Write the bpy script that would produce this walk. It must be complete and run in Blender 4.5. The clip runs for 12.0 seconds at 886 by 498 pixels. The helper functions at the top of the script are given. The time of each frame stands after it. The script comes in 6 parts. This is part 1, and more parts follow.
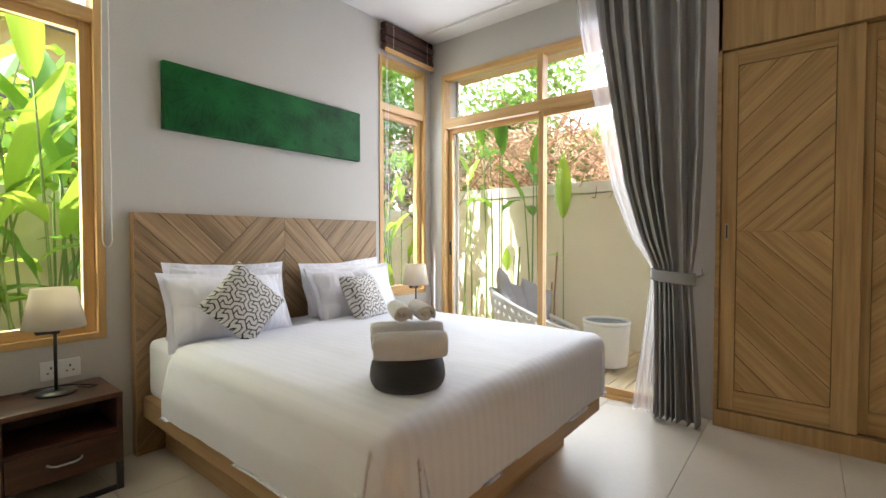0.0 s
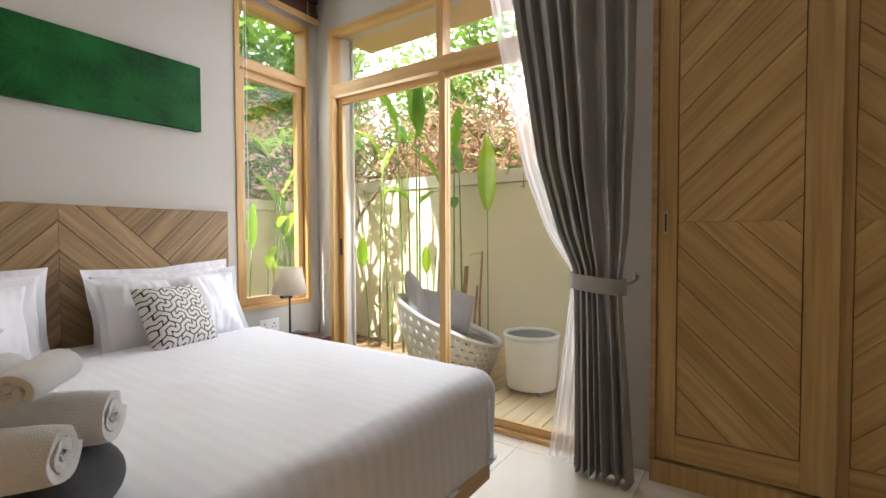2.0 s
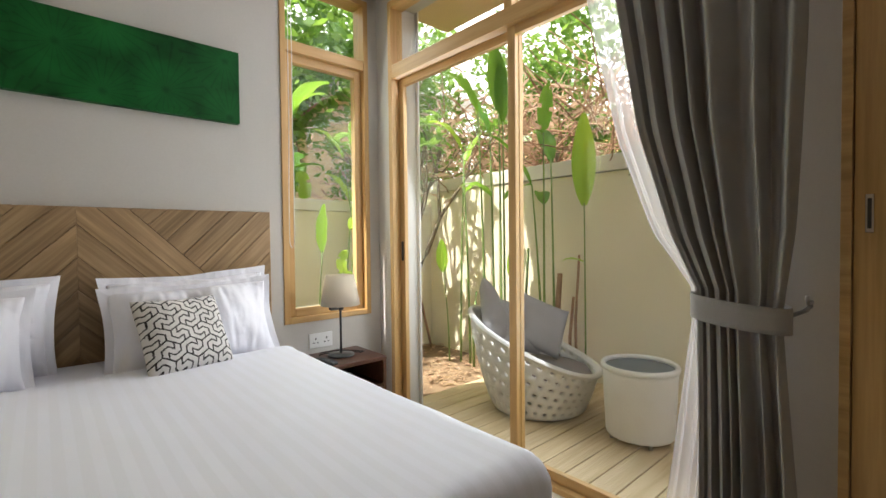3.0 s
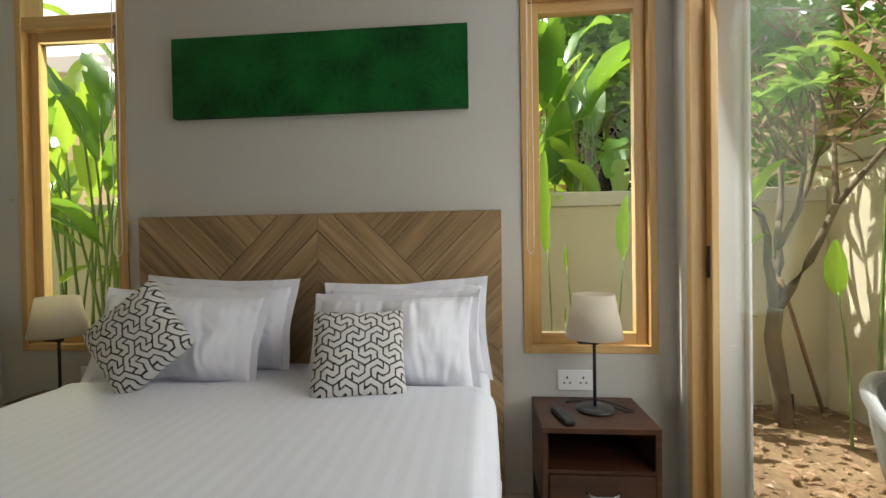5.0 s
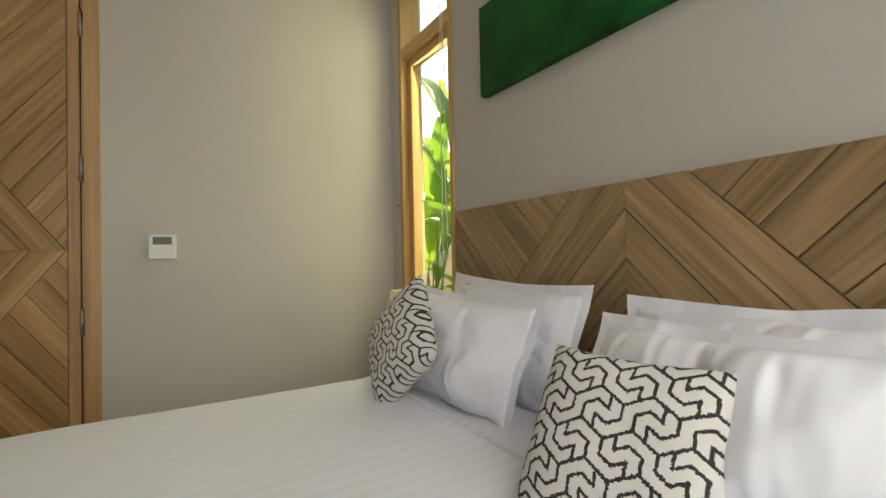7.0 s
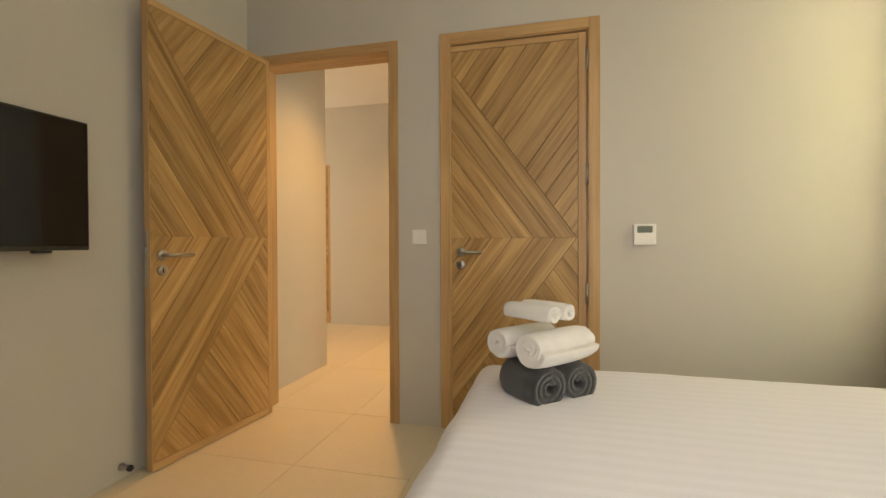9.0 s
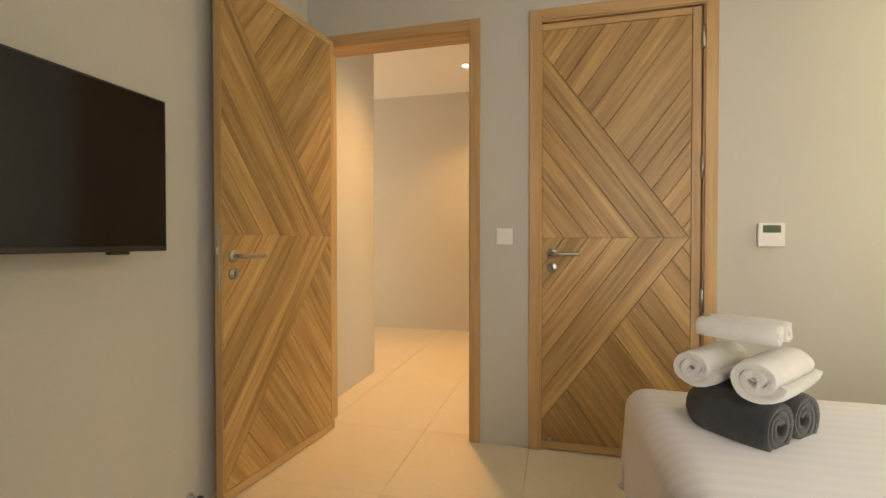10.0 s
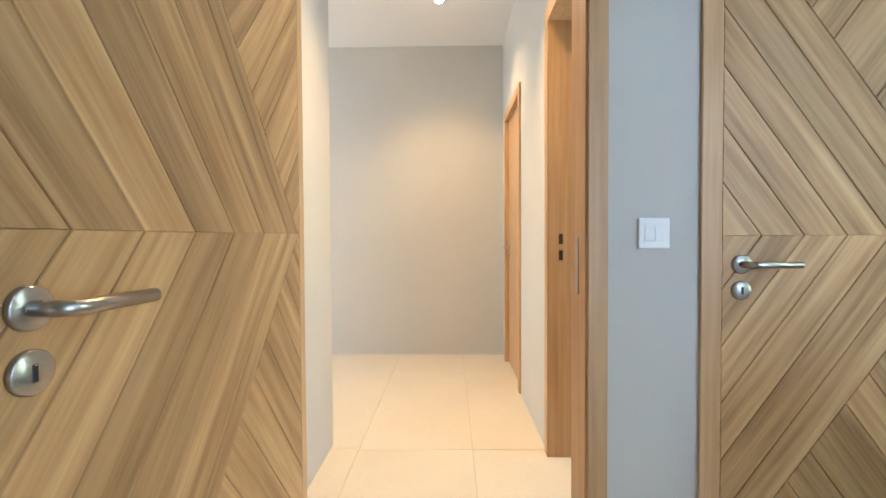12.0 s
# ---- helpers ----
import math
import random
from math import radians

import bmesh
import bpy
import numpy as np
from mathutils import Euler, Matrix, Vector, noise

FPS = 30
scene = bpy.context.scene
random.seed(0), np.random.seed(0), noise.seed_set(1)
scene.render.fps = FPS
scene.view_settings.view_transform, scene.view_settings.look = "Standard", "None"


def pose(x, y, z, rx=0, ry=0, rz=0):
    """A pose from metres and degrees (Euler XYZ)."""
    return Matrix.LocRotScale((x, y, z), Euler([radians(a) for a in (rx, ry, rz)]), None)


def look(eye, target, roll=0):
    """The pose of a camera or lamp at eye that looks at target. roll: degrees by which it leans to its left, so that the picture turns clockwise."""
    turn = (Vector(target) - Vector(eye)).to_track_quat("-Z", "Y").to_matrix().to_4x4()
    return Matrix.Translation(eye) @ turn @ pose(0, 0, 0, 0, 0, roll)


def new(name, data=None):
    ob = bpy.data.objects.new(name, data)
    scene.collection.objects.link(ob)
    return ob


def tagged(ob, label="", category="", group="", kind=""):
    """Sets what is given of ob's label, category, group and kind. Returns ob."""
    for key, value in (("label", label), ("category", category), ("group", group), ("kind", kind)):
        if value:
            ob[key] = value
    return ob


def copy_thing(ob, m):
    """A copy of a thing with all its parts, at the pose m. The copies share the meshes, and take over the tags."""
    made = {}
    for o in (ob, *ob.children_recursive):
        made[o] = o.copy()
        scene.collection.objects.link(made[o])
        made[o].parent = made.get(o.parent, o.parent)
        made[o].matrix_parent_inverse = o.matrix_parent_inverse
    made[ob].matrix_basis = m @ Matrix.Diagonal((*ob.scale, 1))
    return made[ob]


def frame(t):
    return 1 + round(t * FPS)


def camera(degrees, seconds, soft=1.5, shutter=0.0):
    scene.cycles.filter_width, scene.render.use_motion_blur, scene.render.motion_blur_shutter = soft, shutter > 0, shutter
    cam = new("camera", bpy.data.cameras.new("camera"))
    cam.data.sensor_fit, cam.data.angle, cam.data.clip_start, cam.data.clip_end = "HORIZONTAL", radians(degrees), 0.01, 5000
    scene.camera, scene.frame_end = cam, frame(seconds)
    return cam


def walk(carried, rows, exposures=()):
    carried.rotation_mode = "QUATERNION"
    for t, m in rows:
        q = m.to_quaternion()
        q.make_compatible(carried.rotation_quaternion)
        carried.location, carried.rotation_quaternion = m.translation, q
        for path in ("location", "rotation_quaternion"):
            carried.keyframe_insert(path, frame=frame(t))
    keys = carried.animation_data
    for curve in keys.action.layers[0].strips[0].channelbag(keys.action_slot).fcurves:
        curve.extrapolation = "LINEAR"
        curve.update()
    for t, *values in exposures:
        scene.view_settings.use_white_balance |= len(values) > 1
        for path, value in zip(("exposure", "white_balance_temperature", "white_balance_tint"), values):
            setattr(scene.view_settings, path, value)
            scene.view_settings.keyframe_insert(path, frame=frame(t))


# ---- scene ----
cam = camera(89.1, 12.0)
PATH = [
    (0, (-0.002, 0.458, 1.105), (1.552, 1.713, 1.054), -0.0),
    (0.5, (0.150, 0.46, 1.121), (1.818, 1.562, 1.07), 0.1),
    (1, (0.375, 0.514, 1.118), (2.090, 1.541, 1.083), 0.3),
    (1.5, (0.609, 0.549, 1.108), (2.327, 1.573, 1.059), -0.1),
    (2, (0.904, 0.524, 1.084), (2.559, 1.644, 1.027), -0.2),
    (2.5, (1.171, 0.607, 1.087), (2.723, 1.867, 1.023), -0.5),
    (2.7, (1.298, 0.644, 1.087), (2.775, 1.991, 1.027), -0.5),
    (4.3, (2.142, 0.905, 1.103), (2.560, 2.861, 1.058), -1.0),
    (4.5, (2.196, 0.967, 1.125), (2.463, 2.948, 1.061), -0.9),
    (5, (2.308, 1.156, 1.094), (2.138, 3.149, 1.07), -0.9),
    (5.5, (2.369, 1.382, 1.102), (1.744, 3.282, 1.072), -0.9),
    (6, (2.404, 1.612, 1.104), (1.357, 3.316, 1.071), -1.1),
    (6.5, (2.375, 1.81, 1.084), (0.990, 3.253, 1.071), -1.5),
    (7, (2.373, 2.015, 1.042), (0.664, 3.056, 1.076), -1.2),
    (7.4, (2.376, 2.129, 1.039), (0.466, 2.725, 1.083), -0.4),
    (7.7, (2.390, 2.102, 1.075), (0.408, 2.375, 1.092), -0.6),
    (9.3, (2.535, 1.385, 1.067), (0.607, 0.854, 1.042), -0.1),
    (9.5, (2.503, 1.286, 1.065), (0.578, 0.747, 1.04), -0.1),
    (10, (2.382, 1.038, 1.079), (0.443, 0.547, 1.048), -0.0),
    (10.5, (2.199, 0.782, 1.098), (0.235, 0.403, 1.065), -0.0),
    (11, (1.953, 0.559, 1.104), (-0.030, 0.3, 1.053), 0.1),
    (11.5, (1.636, 0.346, 1.1), (-0.359, 0.217, 1.055), -0.2),
    (12, (1.271, 0.206, 1.097), (-0.728, 0.168, 1.049), -0.3),
]
walk(cam, [(t, look(eye, target, roll)) for t, eye, target, roll in PATH],
     exposures=[(0.0, 1.55, 5850, 15), (1.0, 1.43, 6180, 17), (2.5, 1.20, 6150, 15), (4.5, 0.47, 6250, 10), (5.5, 0.54, 6400, 10), (6.5, 0.64, 6600, 10),
                (7.5, 0.92, 6700, 11), (9.5, 1.40, 7700, 15), (10.0, 1.52, 7400, 15), (11.0, 1.88, 5800, 12), (12.0, 2.10, 4700, 8)])

# ---- world, sun, lamps ----
world = bpy.data.worlds.new("sky")
world.use_nodes = True
scene.world = world
wn = world.node_tree
sky = wn.nodes.new("ShaderNodeTexSky")
sky.sky_type = 'NISHITA'
sky.sun_disc = False
SUN_EL, SUN_AZ = 55.0, 287.0          # degrees; azimuth clockwise from +y
sky.sun_elevation = radians(SUN_EL)
sky.sun_rotation = radians(SUN_AZ)
sky.air_density, sky.dust_density, sky.ozone_density = 0.8, 7.0, 0.5
wn.links.new(sky.outputs[0], wn.nodes["Background"].inputs[0])
wn.nodes["Background"].inputs[1].default_value = 0.15


def lamp(name, kind, energy, color, m, **settings):
    data = bpy.data.lights.new(name, kind)
    data.energy, data.color = energy, color
    if kind == 'AREA':
        data.shape, data.size, data.size_y = 'RECTANGLE', settings["size"], settings["size_y"]
    if kind == 'SPOT':
        data.spot_size, data.spot_blend, data.shadow_soft_size = settings["cone"], 1.0, 0.05
    if kind == 'SUN':
        data.angle = settings["angle"]
    ob = new(name, data)
    ob.matrix_world = m
    return ob


sun_dir = Vector((math.sin(radians(SUN_AZ)) * math.cos(radians(SUN_EL)),
                  math.cos(radians(SUN_AZ)) * math.cos(radians(SUN_EL)), math.sin(radians(SUN_EL))))
lamp("sun", 'SUN', 5.0, (1.0, 0.93, 0.82), look(sun_dir * 30, (0, 0, 0)), angle=radians(0.5))
# daylight in the openings
lamp("daylight_glass_door", 'AREA', 17, (0.96, 0.97, 1.0), look((3.32, 1.95, 1.45), (1.2, 1.9, 0.9)), size=2.0, size_y=2.3)
lamp("daylight_window_east", 'AREA', 2.8, (0.97, 1.0, 0.90), look((2.78, 3.24, 1.6), (2.7, 1.0, 1.0)), size=0.42, size_y=1.8)
lamp("daylight_window_west", 'AREA', 6.4, (1.0, 0.95, 0.58), look((0.40, 3.31, 1.6), (0.6, 1.0, 1.0)), size=0.42, size_y=1.8)
# warm downlights of the corridor, and daylight from the side room
WARM = (1.0, 0.55, 0.18)
lamp("downlight_near", 'SPOT', 58, WARM, look((-0.72, 0.24, 2.85), (-0.52, 0.26, 0)), cone=radians(98))
lamp("downlight_far", 'SPOT', 30, WARM, look((-2.15, 0.125, 2.84), (-2.15, 0.125, 0)), cone=radians(120))
lamp("daylight_side_room", 'AREA', 4.2, (0.90, 1.0, 0.84), look((-0.72, 2.17, 1.5), (-0.66, -0.4, 1.0)), size=0.80, size_y=1.2)
# added warm fill that brightens the corridor's end wall; no window or lamp there
lamp("corridor_fill", 'AREA', 17, (1.0, 0.84, 0.60), look((-1.6, -3.2, 1.5), (-2.5, 0.6, 1.3)), size=1.2, size_y=2.0)


# ---- materials ----
def material(name):
    m = bpy.data.materials.new(name)
    m.use_nodes = True
    nt = m.node_tree
    return m, nt, nt.nodes["Principled BSDF"]


def node(nt, kind, **kw):
    n = nt.nodes.new(kind)
    for k, v in kw.items():
        n.inputs[k].default_value = v
    return n


def coords(nt, scale=(1, 1, 1), space="Object"):
    tc = nt.nodes.new("ShaderNodeTexCoord")
    mp = nt.nodes.new("ShaderNodeMapping")
    mp.inputs["Scale"].default_value = scale
    nt.links.new(tc.outputs[space], mp.inputs["Vector"])
    return mp.outputs["Vector"]


def noise_at(nt, vec, scale, detail=4.0, rough=0.55):
    n = node(nt, "ShaderNodeTexNoise", Scale=scale, Detail=detail, Roughness=rough)
    nt.links.new(vec, n.inputs["Vector"])
    return n.outputs["Fac"]


def ramp(nt, fac, stops):
    r = nt.nodes.new("ShaderNodeValToRGB")
    el = r.color_ramp.elements
    while len(el) < len(stops):
        el.new(0.5)
    for e, (p, c) in zip(el, stops):
        e.position, e.color = p, (*c, 1)
    nt.links.new(fac, r.inputs[0])
    return r.outputs[0]


def mixed(nt, a, b, fac=0.5, mode='MIX'):
    n = nt.nodes.new("ShaderNodeMix")
    n.data_type, n.blend_type = 'RGBA', mode
    for sock, v in ((n.inputs[0], fac), (n.inputs[6], a), (n.inputs[7], b)):
        if isinstance(v, (int, float)):
            sock.default_value = v
        elif isinstance(v, tuple):
            sock.default_value = (*v, 1)
        else:
            nt.links.new(v, sock)
    return n.outputs[2]


def bump(nt, p, height, strength=0.2, distance=0.01):
    b = node(nt, "ShaderNodeBump", Strength=strength, Distance=distance)
    nt.links.new(height, b.inputs["Height"])
    nt.links.new(b.outputs[0], p.inputs["Normal"])


def surface(name, dark, light, scale=8.0, rough=0.6, grain=60.0, bumps=0.1, metal=0.0, coat=0.0, sheen=0.0, stretch=(1, 1, 1), space="Object"):
    """Two scales of noise between two colours, with a fine bump."""
    m, nt, p = material(name)
    v = coords(nt, stretch, space)
    big, fine = noise_at(nt, v, scale), noise_at(nt, v, grain, 3.0)
    c = ramp(nt, big, [(0.3, dark), (0.7, light)])
    c2 = ramp(nt, fine, [(0.3, dark), (0.7, light)])
    nt.links.new(mixed(nt, c, c2, 0.4), p.inputs["Base Color"])
    p.inputs["Roughness"].default_value, p.inputs["Metallic"].default_value = rough, metal
    p.inputs["Coat Weight"].default_value = coat
    p.inputs["Sheen Weight"].default_value = sheen
    bump(nt, p, fine, bumps, 0.004)
    return m


def wood(name, dark, mid, light, rough=0.45, vary=0.35, along=2.0, across=55.0, coat=0.0, axis=0):
    """Veneer with long grain along the local x axis; each piece shifted and toned by its own random number."""
    m, nt, p = material(name)
    tc, info = nt.nodes.new("ShaderNodeTexCoord"), nt.nodes.new("ShaderNodeObjectInfo")
    off = nt.nodes.new("ShaderNodeVectorMath")
    off.operation = 'MULTIPLY_ADD'
    nt.links.new(info.outputs["Random"], off.inputs[0])
    off.inputs[1].default_value = (37.0, 23.0, 11.0)
    nt.links.new(tc.outputs["Object"], off.inputs[2])
    mp = nt.nodes.new("ShaderNodeMapping")
    mp.inputs["Scale"].default_value = [along if i == axis else across for i in range(3)]
    nt.links.new(off.outputs[0], mp.inputs["Vector"])
    g = noise_at(nt, mp.outputs[0], 1.0, 6.0, 0.62)
    mp2 = nt.nodes.new("ShaderNodeMapping")
    mp2.inputs["Scale"].default_value = [along * 0.8 if i == axis else across * 0.33 for i in range(3)]
    nt.links.new(off.outputs[0], mp2.inputs["Vector"])
    g2 = noise_at(nt, mp2.outputs[0], 1.0, 3.0, 0.5)
    c = ramp(nt, g, [(0.34, dark), (0.5, mid), (0.66, light)])
    c2 = ramp(nt, g2, [(0.34, dark), (0.52, mid), (0.70, light)])
    col = mixed(nt, c, c2, 0.5)
    hsv = nt.nodes.new("ShaderNodeHueSaturation")
    mr = node(nt, "ShaderNodeMapRange")
    mr.inputs["To Min"].default_value, mr.inputs["To Max"].default_value = 1 - vary / 2, 1 + vary / 2
    nt.links.new(info.outputs["Random"], mr.inputs["Value"])
    nt.links.new(mr.outputs[0], hsv.inputs["Value"])
    nt.links.new(col, hsv.inputs["Color"])
    nt.links.new(hsv.outputs[0], p.inputs["Base Color"])
    p.inputs["Roughness"].default_value, p.inputs["Coat Weight"].default_value = rough, coat
    bump(nt, p, g, 0.12, 0.002)
    return m


def plain_glass(name, tint, rough=0.0):
    """A thin pane: mostly clear, with a mirror part that grows towards grazing angles."""
    m, nt, p = material(name)
    out = nt.nodes["Material Output"]
    nt.nodes.remove(p)
    tr = node(nt, "ShaderNodeBsdfTransparent", Color=(*tint, 1))
    gl = node(nt, "ShaderNodeBsdfGlossy", Color=(0.9, 0.95, 0.95, 1), Roughness=rough)
    lw = node(nt, "ShaderNodeLayerWeight", Blend=0.5)
    pw = nt.nodes.new("ShaderNodeMath")
    pw.operation = 'POWER'
    pw.inputs[1].default_value = 4.0
    nt.links.new(lw.outputs["Facing"], pw.inputs[0])
    fr = node(nt, "ShaderNodeMapRange")
    fr.inputs["To Min"].default_value, fr.inputs["To Max"].default_value = 0.012, 0.35
    nt.links.new(pw.outputs[0], fr.inputs["Value"])
    mx = nt.nodes.new("ShaderNodeMixShader")
    for a, b in ((fr.outputs[0], mx.inputs[0]), (tr.outputs[0], mx.inputs[1]), (gl.outputs[0], mx.inputs[2]), (mx.outputs[0], out.inputs[0])):
        nt.links.new(a, b)
    return m


def leafy(name, dark, light, through_light):
    """Leaves: some light passes through."""
    m, nt, p = material(name)
    out = nt.nodes["Material Output"]
    v = coords(nt, (1, 1, 1))
    n = noise_at(nt, v, 3.0)
    geo = nt.nodes.new("ShaderNodeNewGeometry")
    c = ramp(nt, geo.outputs["Random Per Island"], [(0.1, dark), (0.9, light)])
    col = mixed(nt, c, ramp(nt, n, [(0.3, dark), (0.7, light)]), 0.4)
    nt.links.new(col, p.inputs["Base Color"])
    p.inputs["Roughness"].default_value = 0.38
    tl = nt.nodes.new("ShaderNodeBsdfTranslucent")
    nt.links.new(mixed(nt, col, through_light, 0.6), tl.inputs[0])
    mx = nt.nodes.new("ShaderNodeMixShader")
    mx.inputs[0].default_value = 0.42
    nt.links.new(p.outputs[0], mx.inputs[1])
    nt.links.new(tl.outputs[0], mx.inputs[2])
    nt.links.new(mx.outputs[0], out.inputs[0])
    return m


def linen(name, base, stripe=0.0, sheen=0.15, tone=0.90, crumple=6.0, crumple_scale=5.0):
    """White bed linen; stripe: width in metres of the satin stripes across the local x axis."""
    m, nt, p = material(name)
    v = coords(nt)
    n = noise_at(nt, v, 5.0)
    c = mixed(nt, base, tuple(k * 0.93 for k in base), n)
    p.inputs["Roughness"].default_value = 0.75
    p.inputs["Sheen Weight"].default_value = sheen
    if stripe:
        w = node(nt, "ShaderNodeTexWave", Scale=0.314 / stripe)
        w.wave_profile = 'SIN'
        nt.links.new(v, w.inputs["Vector"])
        k = ramp(nt, w.outputs["Fac"], [(0.44, (0, 0, 0)), (0.56, (1, 1, 1))])
        c = mixed(nt, c, tuple(q * tone for q in base), k)
        mr = node(nt, "ShaderNodeMapRange")
        mr.inputs["To Min"].default_value, mr.inputs["To Max"].default_value = 0.8, 0.45
        nt.links.new(k, mr.inputs["Value"])
        nt.links.new(mr.outputs[0], p.inputs["Roughness"])
    nt.links.new(c, p.inputs["Base Color"])
    st = coords(nt, (2.0, 1.0, 0.75))
    cr = nt.nodes.new("ShaderNodeMath")
    cr.operation = 'MULTIPLY_ADD'
    nt.links.new(noise_at(nt, st, crumple_scale, 1.5, 0.45), cr.inputs[0])
    cr.inputs[1].default_value = crumple
    nt.links.new(noise_at(nt, v, 700.0, 2.0), cr.inputs[2])
    bump(nt, p, cr.outputs[0], 0.35, 0.0016)
    return m


WALL = surface("painted_plaster", (0.52, 0.505, 0.47), (0.57, 0.555, 0.52), 1.3, 0.85, 140.0, 0.06)
CEIL = surface("ceiling_paint", (0.76, 0.75, 0.74), (0.80, 0.79, 0.78), 1.5, 0.9, 120.0, 0.04)
OAK = wood("oak_veneer", (0.23, 0.125, 0.040), (0.42, 0.255, 0.100), (0.58, 0.385, 0.175), 0.42, 0.30)
OAKL = wood("oak_light", (0.165, 0.102, 0.046), (0.32, 0.21, 0.105), (0.49, 0.34, 0.185), 0.45, 0.24)
OAKF = wood("oak_frame", (0.42, 0.255, 0.115), (0.52, 0.33, 0.155), (0.60, 0.405, 0.205), 0.42, 0.08)
OAKV = wood("oak_frame_upright", (0.40, 0.24, 0.105), (0.50, 0.315, 0.145), (0.58, 0.39, 0.195), 0.42, 0.08, axis=2)
OAKH = wood("oak_frame_cross", (0.40, 0.24, 0.105), (0.50, 0.315, 0.145), (0.58, 0.39, 0.195), 0.42, 0.08, axis=1)
WARD = wood("wardrobe_veneer", (0.32, 0.195, 0.068), (0.46, 0.292, 0.115), (0.58, 0.385, 0.168), 0.42, 0.10)
GROOVE = surface("dark_groove", (0.06, 0.035, 0.015), (0.10, 0.06, 0.03), 20, 0.8)
TEAK = wood("window_timber", (0.46, 0.27, 0.09), (0.56, 0.35, 0.13), (0.63, 0.42, 0.18), 0.4, 0.08)
TEAKV = wood("window_timber_upright", (0.46, 0.27, 0.09), (0.56, 0.35, 0.13), (0.63, 0.42, 0.18), 0.4, 0.08, axis=2)
TEAKY = wood("window_timber_cross", (0.46, 0.27, 0.09), (0.56, 0.35, 0.13), (0.63, 0.42, 0.18), 0.4, 0.08, axis=1)
WALNUT = wood("dark_walnut", (0.024, 0.008, 0.004), (0.055, 0.018, 0.008), (0.095, 0.033, 0.014), 0.35, 0.15)
# near black: the shade inside the nightstand shelf is put into this colour
SHADEDBOX = surface("shaded_interior", (0.010, 0.006, 0.005), (0.02, 0.012, 0.01), 10, 0.6)
BLIND = surface("dark_brown_blind", (0.045, 0.018, 0.010), (0.075, 0.03, 0.018), 3, 0.7, 90, 0.3, stretch=(1, 1, 12))
TILE = surface("cream_floor_tile", (0.60, 0.535, 0.435), (0.66, 0.595, 0.495), 1.6, 0.30, 30.0, 0.03)
GROUT = surface("floor_grout", (0.46, 0.40, 0.31), (0.53, 0.47, 0.38), 20, 0.9)
LINEN = linen("white_linen", (0.84, 0.845, 0.92))
STRIPED = linen("striped_linen", (0.845, 0.855, 0.94), 0.045, tone=0.92)
PILLOWC = linen("pillow_linen", (0.835, 0.838, 0.90), 0.034, tone=0.96, crumple=36.0, crumple_scale=8.0)
TOWEL = surface("white_terry", (0.74, 0.73, 0.72), (0.84, 0.83, 0.82), 30, 0.95, 420, 0.9, sheen=0.4)
TOWELD = surface("charcoal_terry", (0.018, 0.020, 0.025), (0.038, 0.041, 0.048), 30, 0.95, 420, 0.9, sheen=0.3)
PATW = surface("cushion_cream", (0.62, 0.60, 0.565), (0.70, 0.68, 0.645), 40, 0.9, 500, 0.3)
PATB = surface("cushion_black", (0.022, 0.019, 0.018), (0.04, 0.036, 0.033), 40, 0.9, 500, 0.3)
CURTAIN = surface("grey_curtain", (0.26, 0.255, 0.25), (0.33, 0.325, 0.32), 6, 0.9, 300, 0.3, sheen=0.2)
STEEL = surface("brushed_steel", (0.38, 0.37, 0.35), (0.48, 0.46, 0.44), 10, 0.28, 200, 0.05, metal=1.0, stretch=(1, 1, 20))
BLACKM = surface("black_metal", (0.010, 0.010, 0.011), (0.022, 0.022, 0.024), 20, 0.35, 100, 0.05, coat=0.3)
PLASTIC = surface("white_plastic", (0.76, 0.76, 0.75), (0.80, 0.80, 0.79), 10, 0.35, 100, 0.01)
PLASTICD = surface("black_plastic", (0.008, 0.008, 0.009), (0.018, 0.018, 0.02), 10, 0.4, 100, 0.03)
LCD = surface("lcd_display", (0.055, 0.085, 0.055), (0.075, 0.11, 0.07), 10, 0.25, 100, 0.01)
SCREEN = surface("tv_screen", (0.003, 0.003, 0.004), (0.005, 0.005, 0.006), 3, 0.10, 60, 0.0)
CORD = surface("white_cord", (0.70, 0.68, 0.64), (0.78, 0.76, 0.72), 30, 0.7)
SHEER, _nt, _p = material("white_sheer")
_tr = node(_nt, "ShaderNodeBsdfTransparent", Color=(1, 1, 1, 1))
_tl = node(_nt, "ShaderNodeBsdfTranslucent", Color=(0.85, 0.83, 0.84, 1))
_df = node(_nt, "ShaderNodeBsdfDiffuse", Color=(0.85, 0.83, 0.84, 1))
_m1, _m2 = _nt.nodes.new("ShaderNodeMixShader"), _nt.nodes.new("ShaderNodeMixShader")
_m1.inputs[0].default_value, _m2.inputs[0].default_value = 0.5, 0.60
for _a, _b in ((_tl.outputs[0], _m1.inputs[1]), (_df.outputs[0], _m1.inputs[2]), (_m1.outputs[0], _m2.inputs[1]), (_tr.outputs[0], _m2.inputs[2]), (_m2.outputs[0], _nt.nodes["Material Output"].inputs[0])):
    _nt.links.new(_a, _b)
SHADE, _nt, _p = material("cream_lampshade")
_p.inputs["Base Color"].default_value = (0.80, 0.75, 0.66, 1)
_p.inputs["Roughness"].default_value = 0.9
bump(_nt, _p, noise_at(_nt, coords(_nt, (1, 1, 6)), 90.0, 3.0), 0.25, 0.002)
_tl = node(_nt, "ShaderNodeBsdfTranslucent", Color=(0.85, 0.78, 0.64, 1))
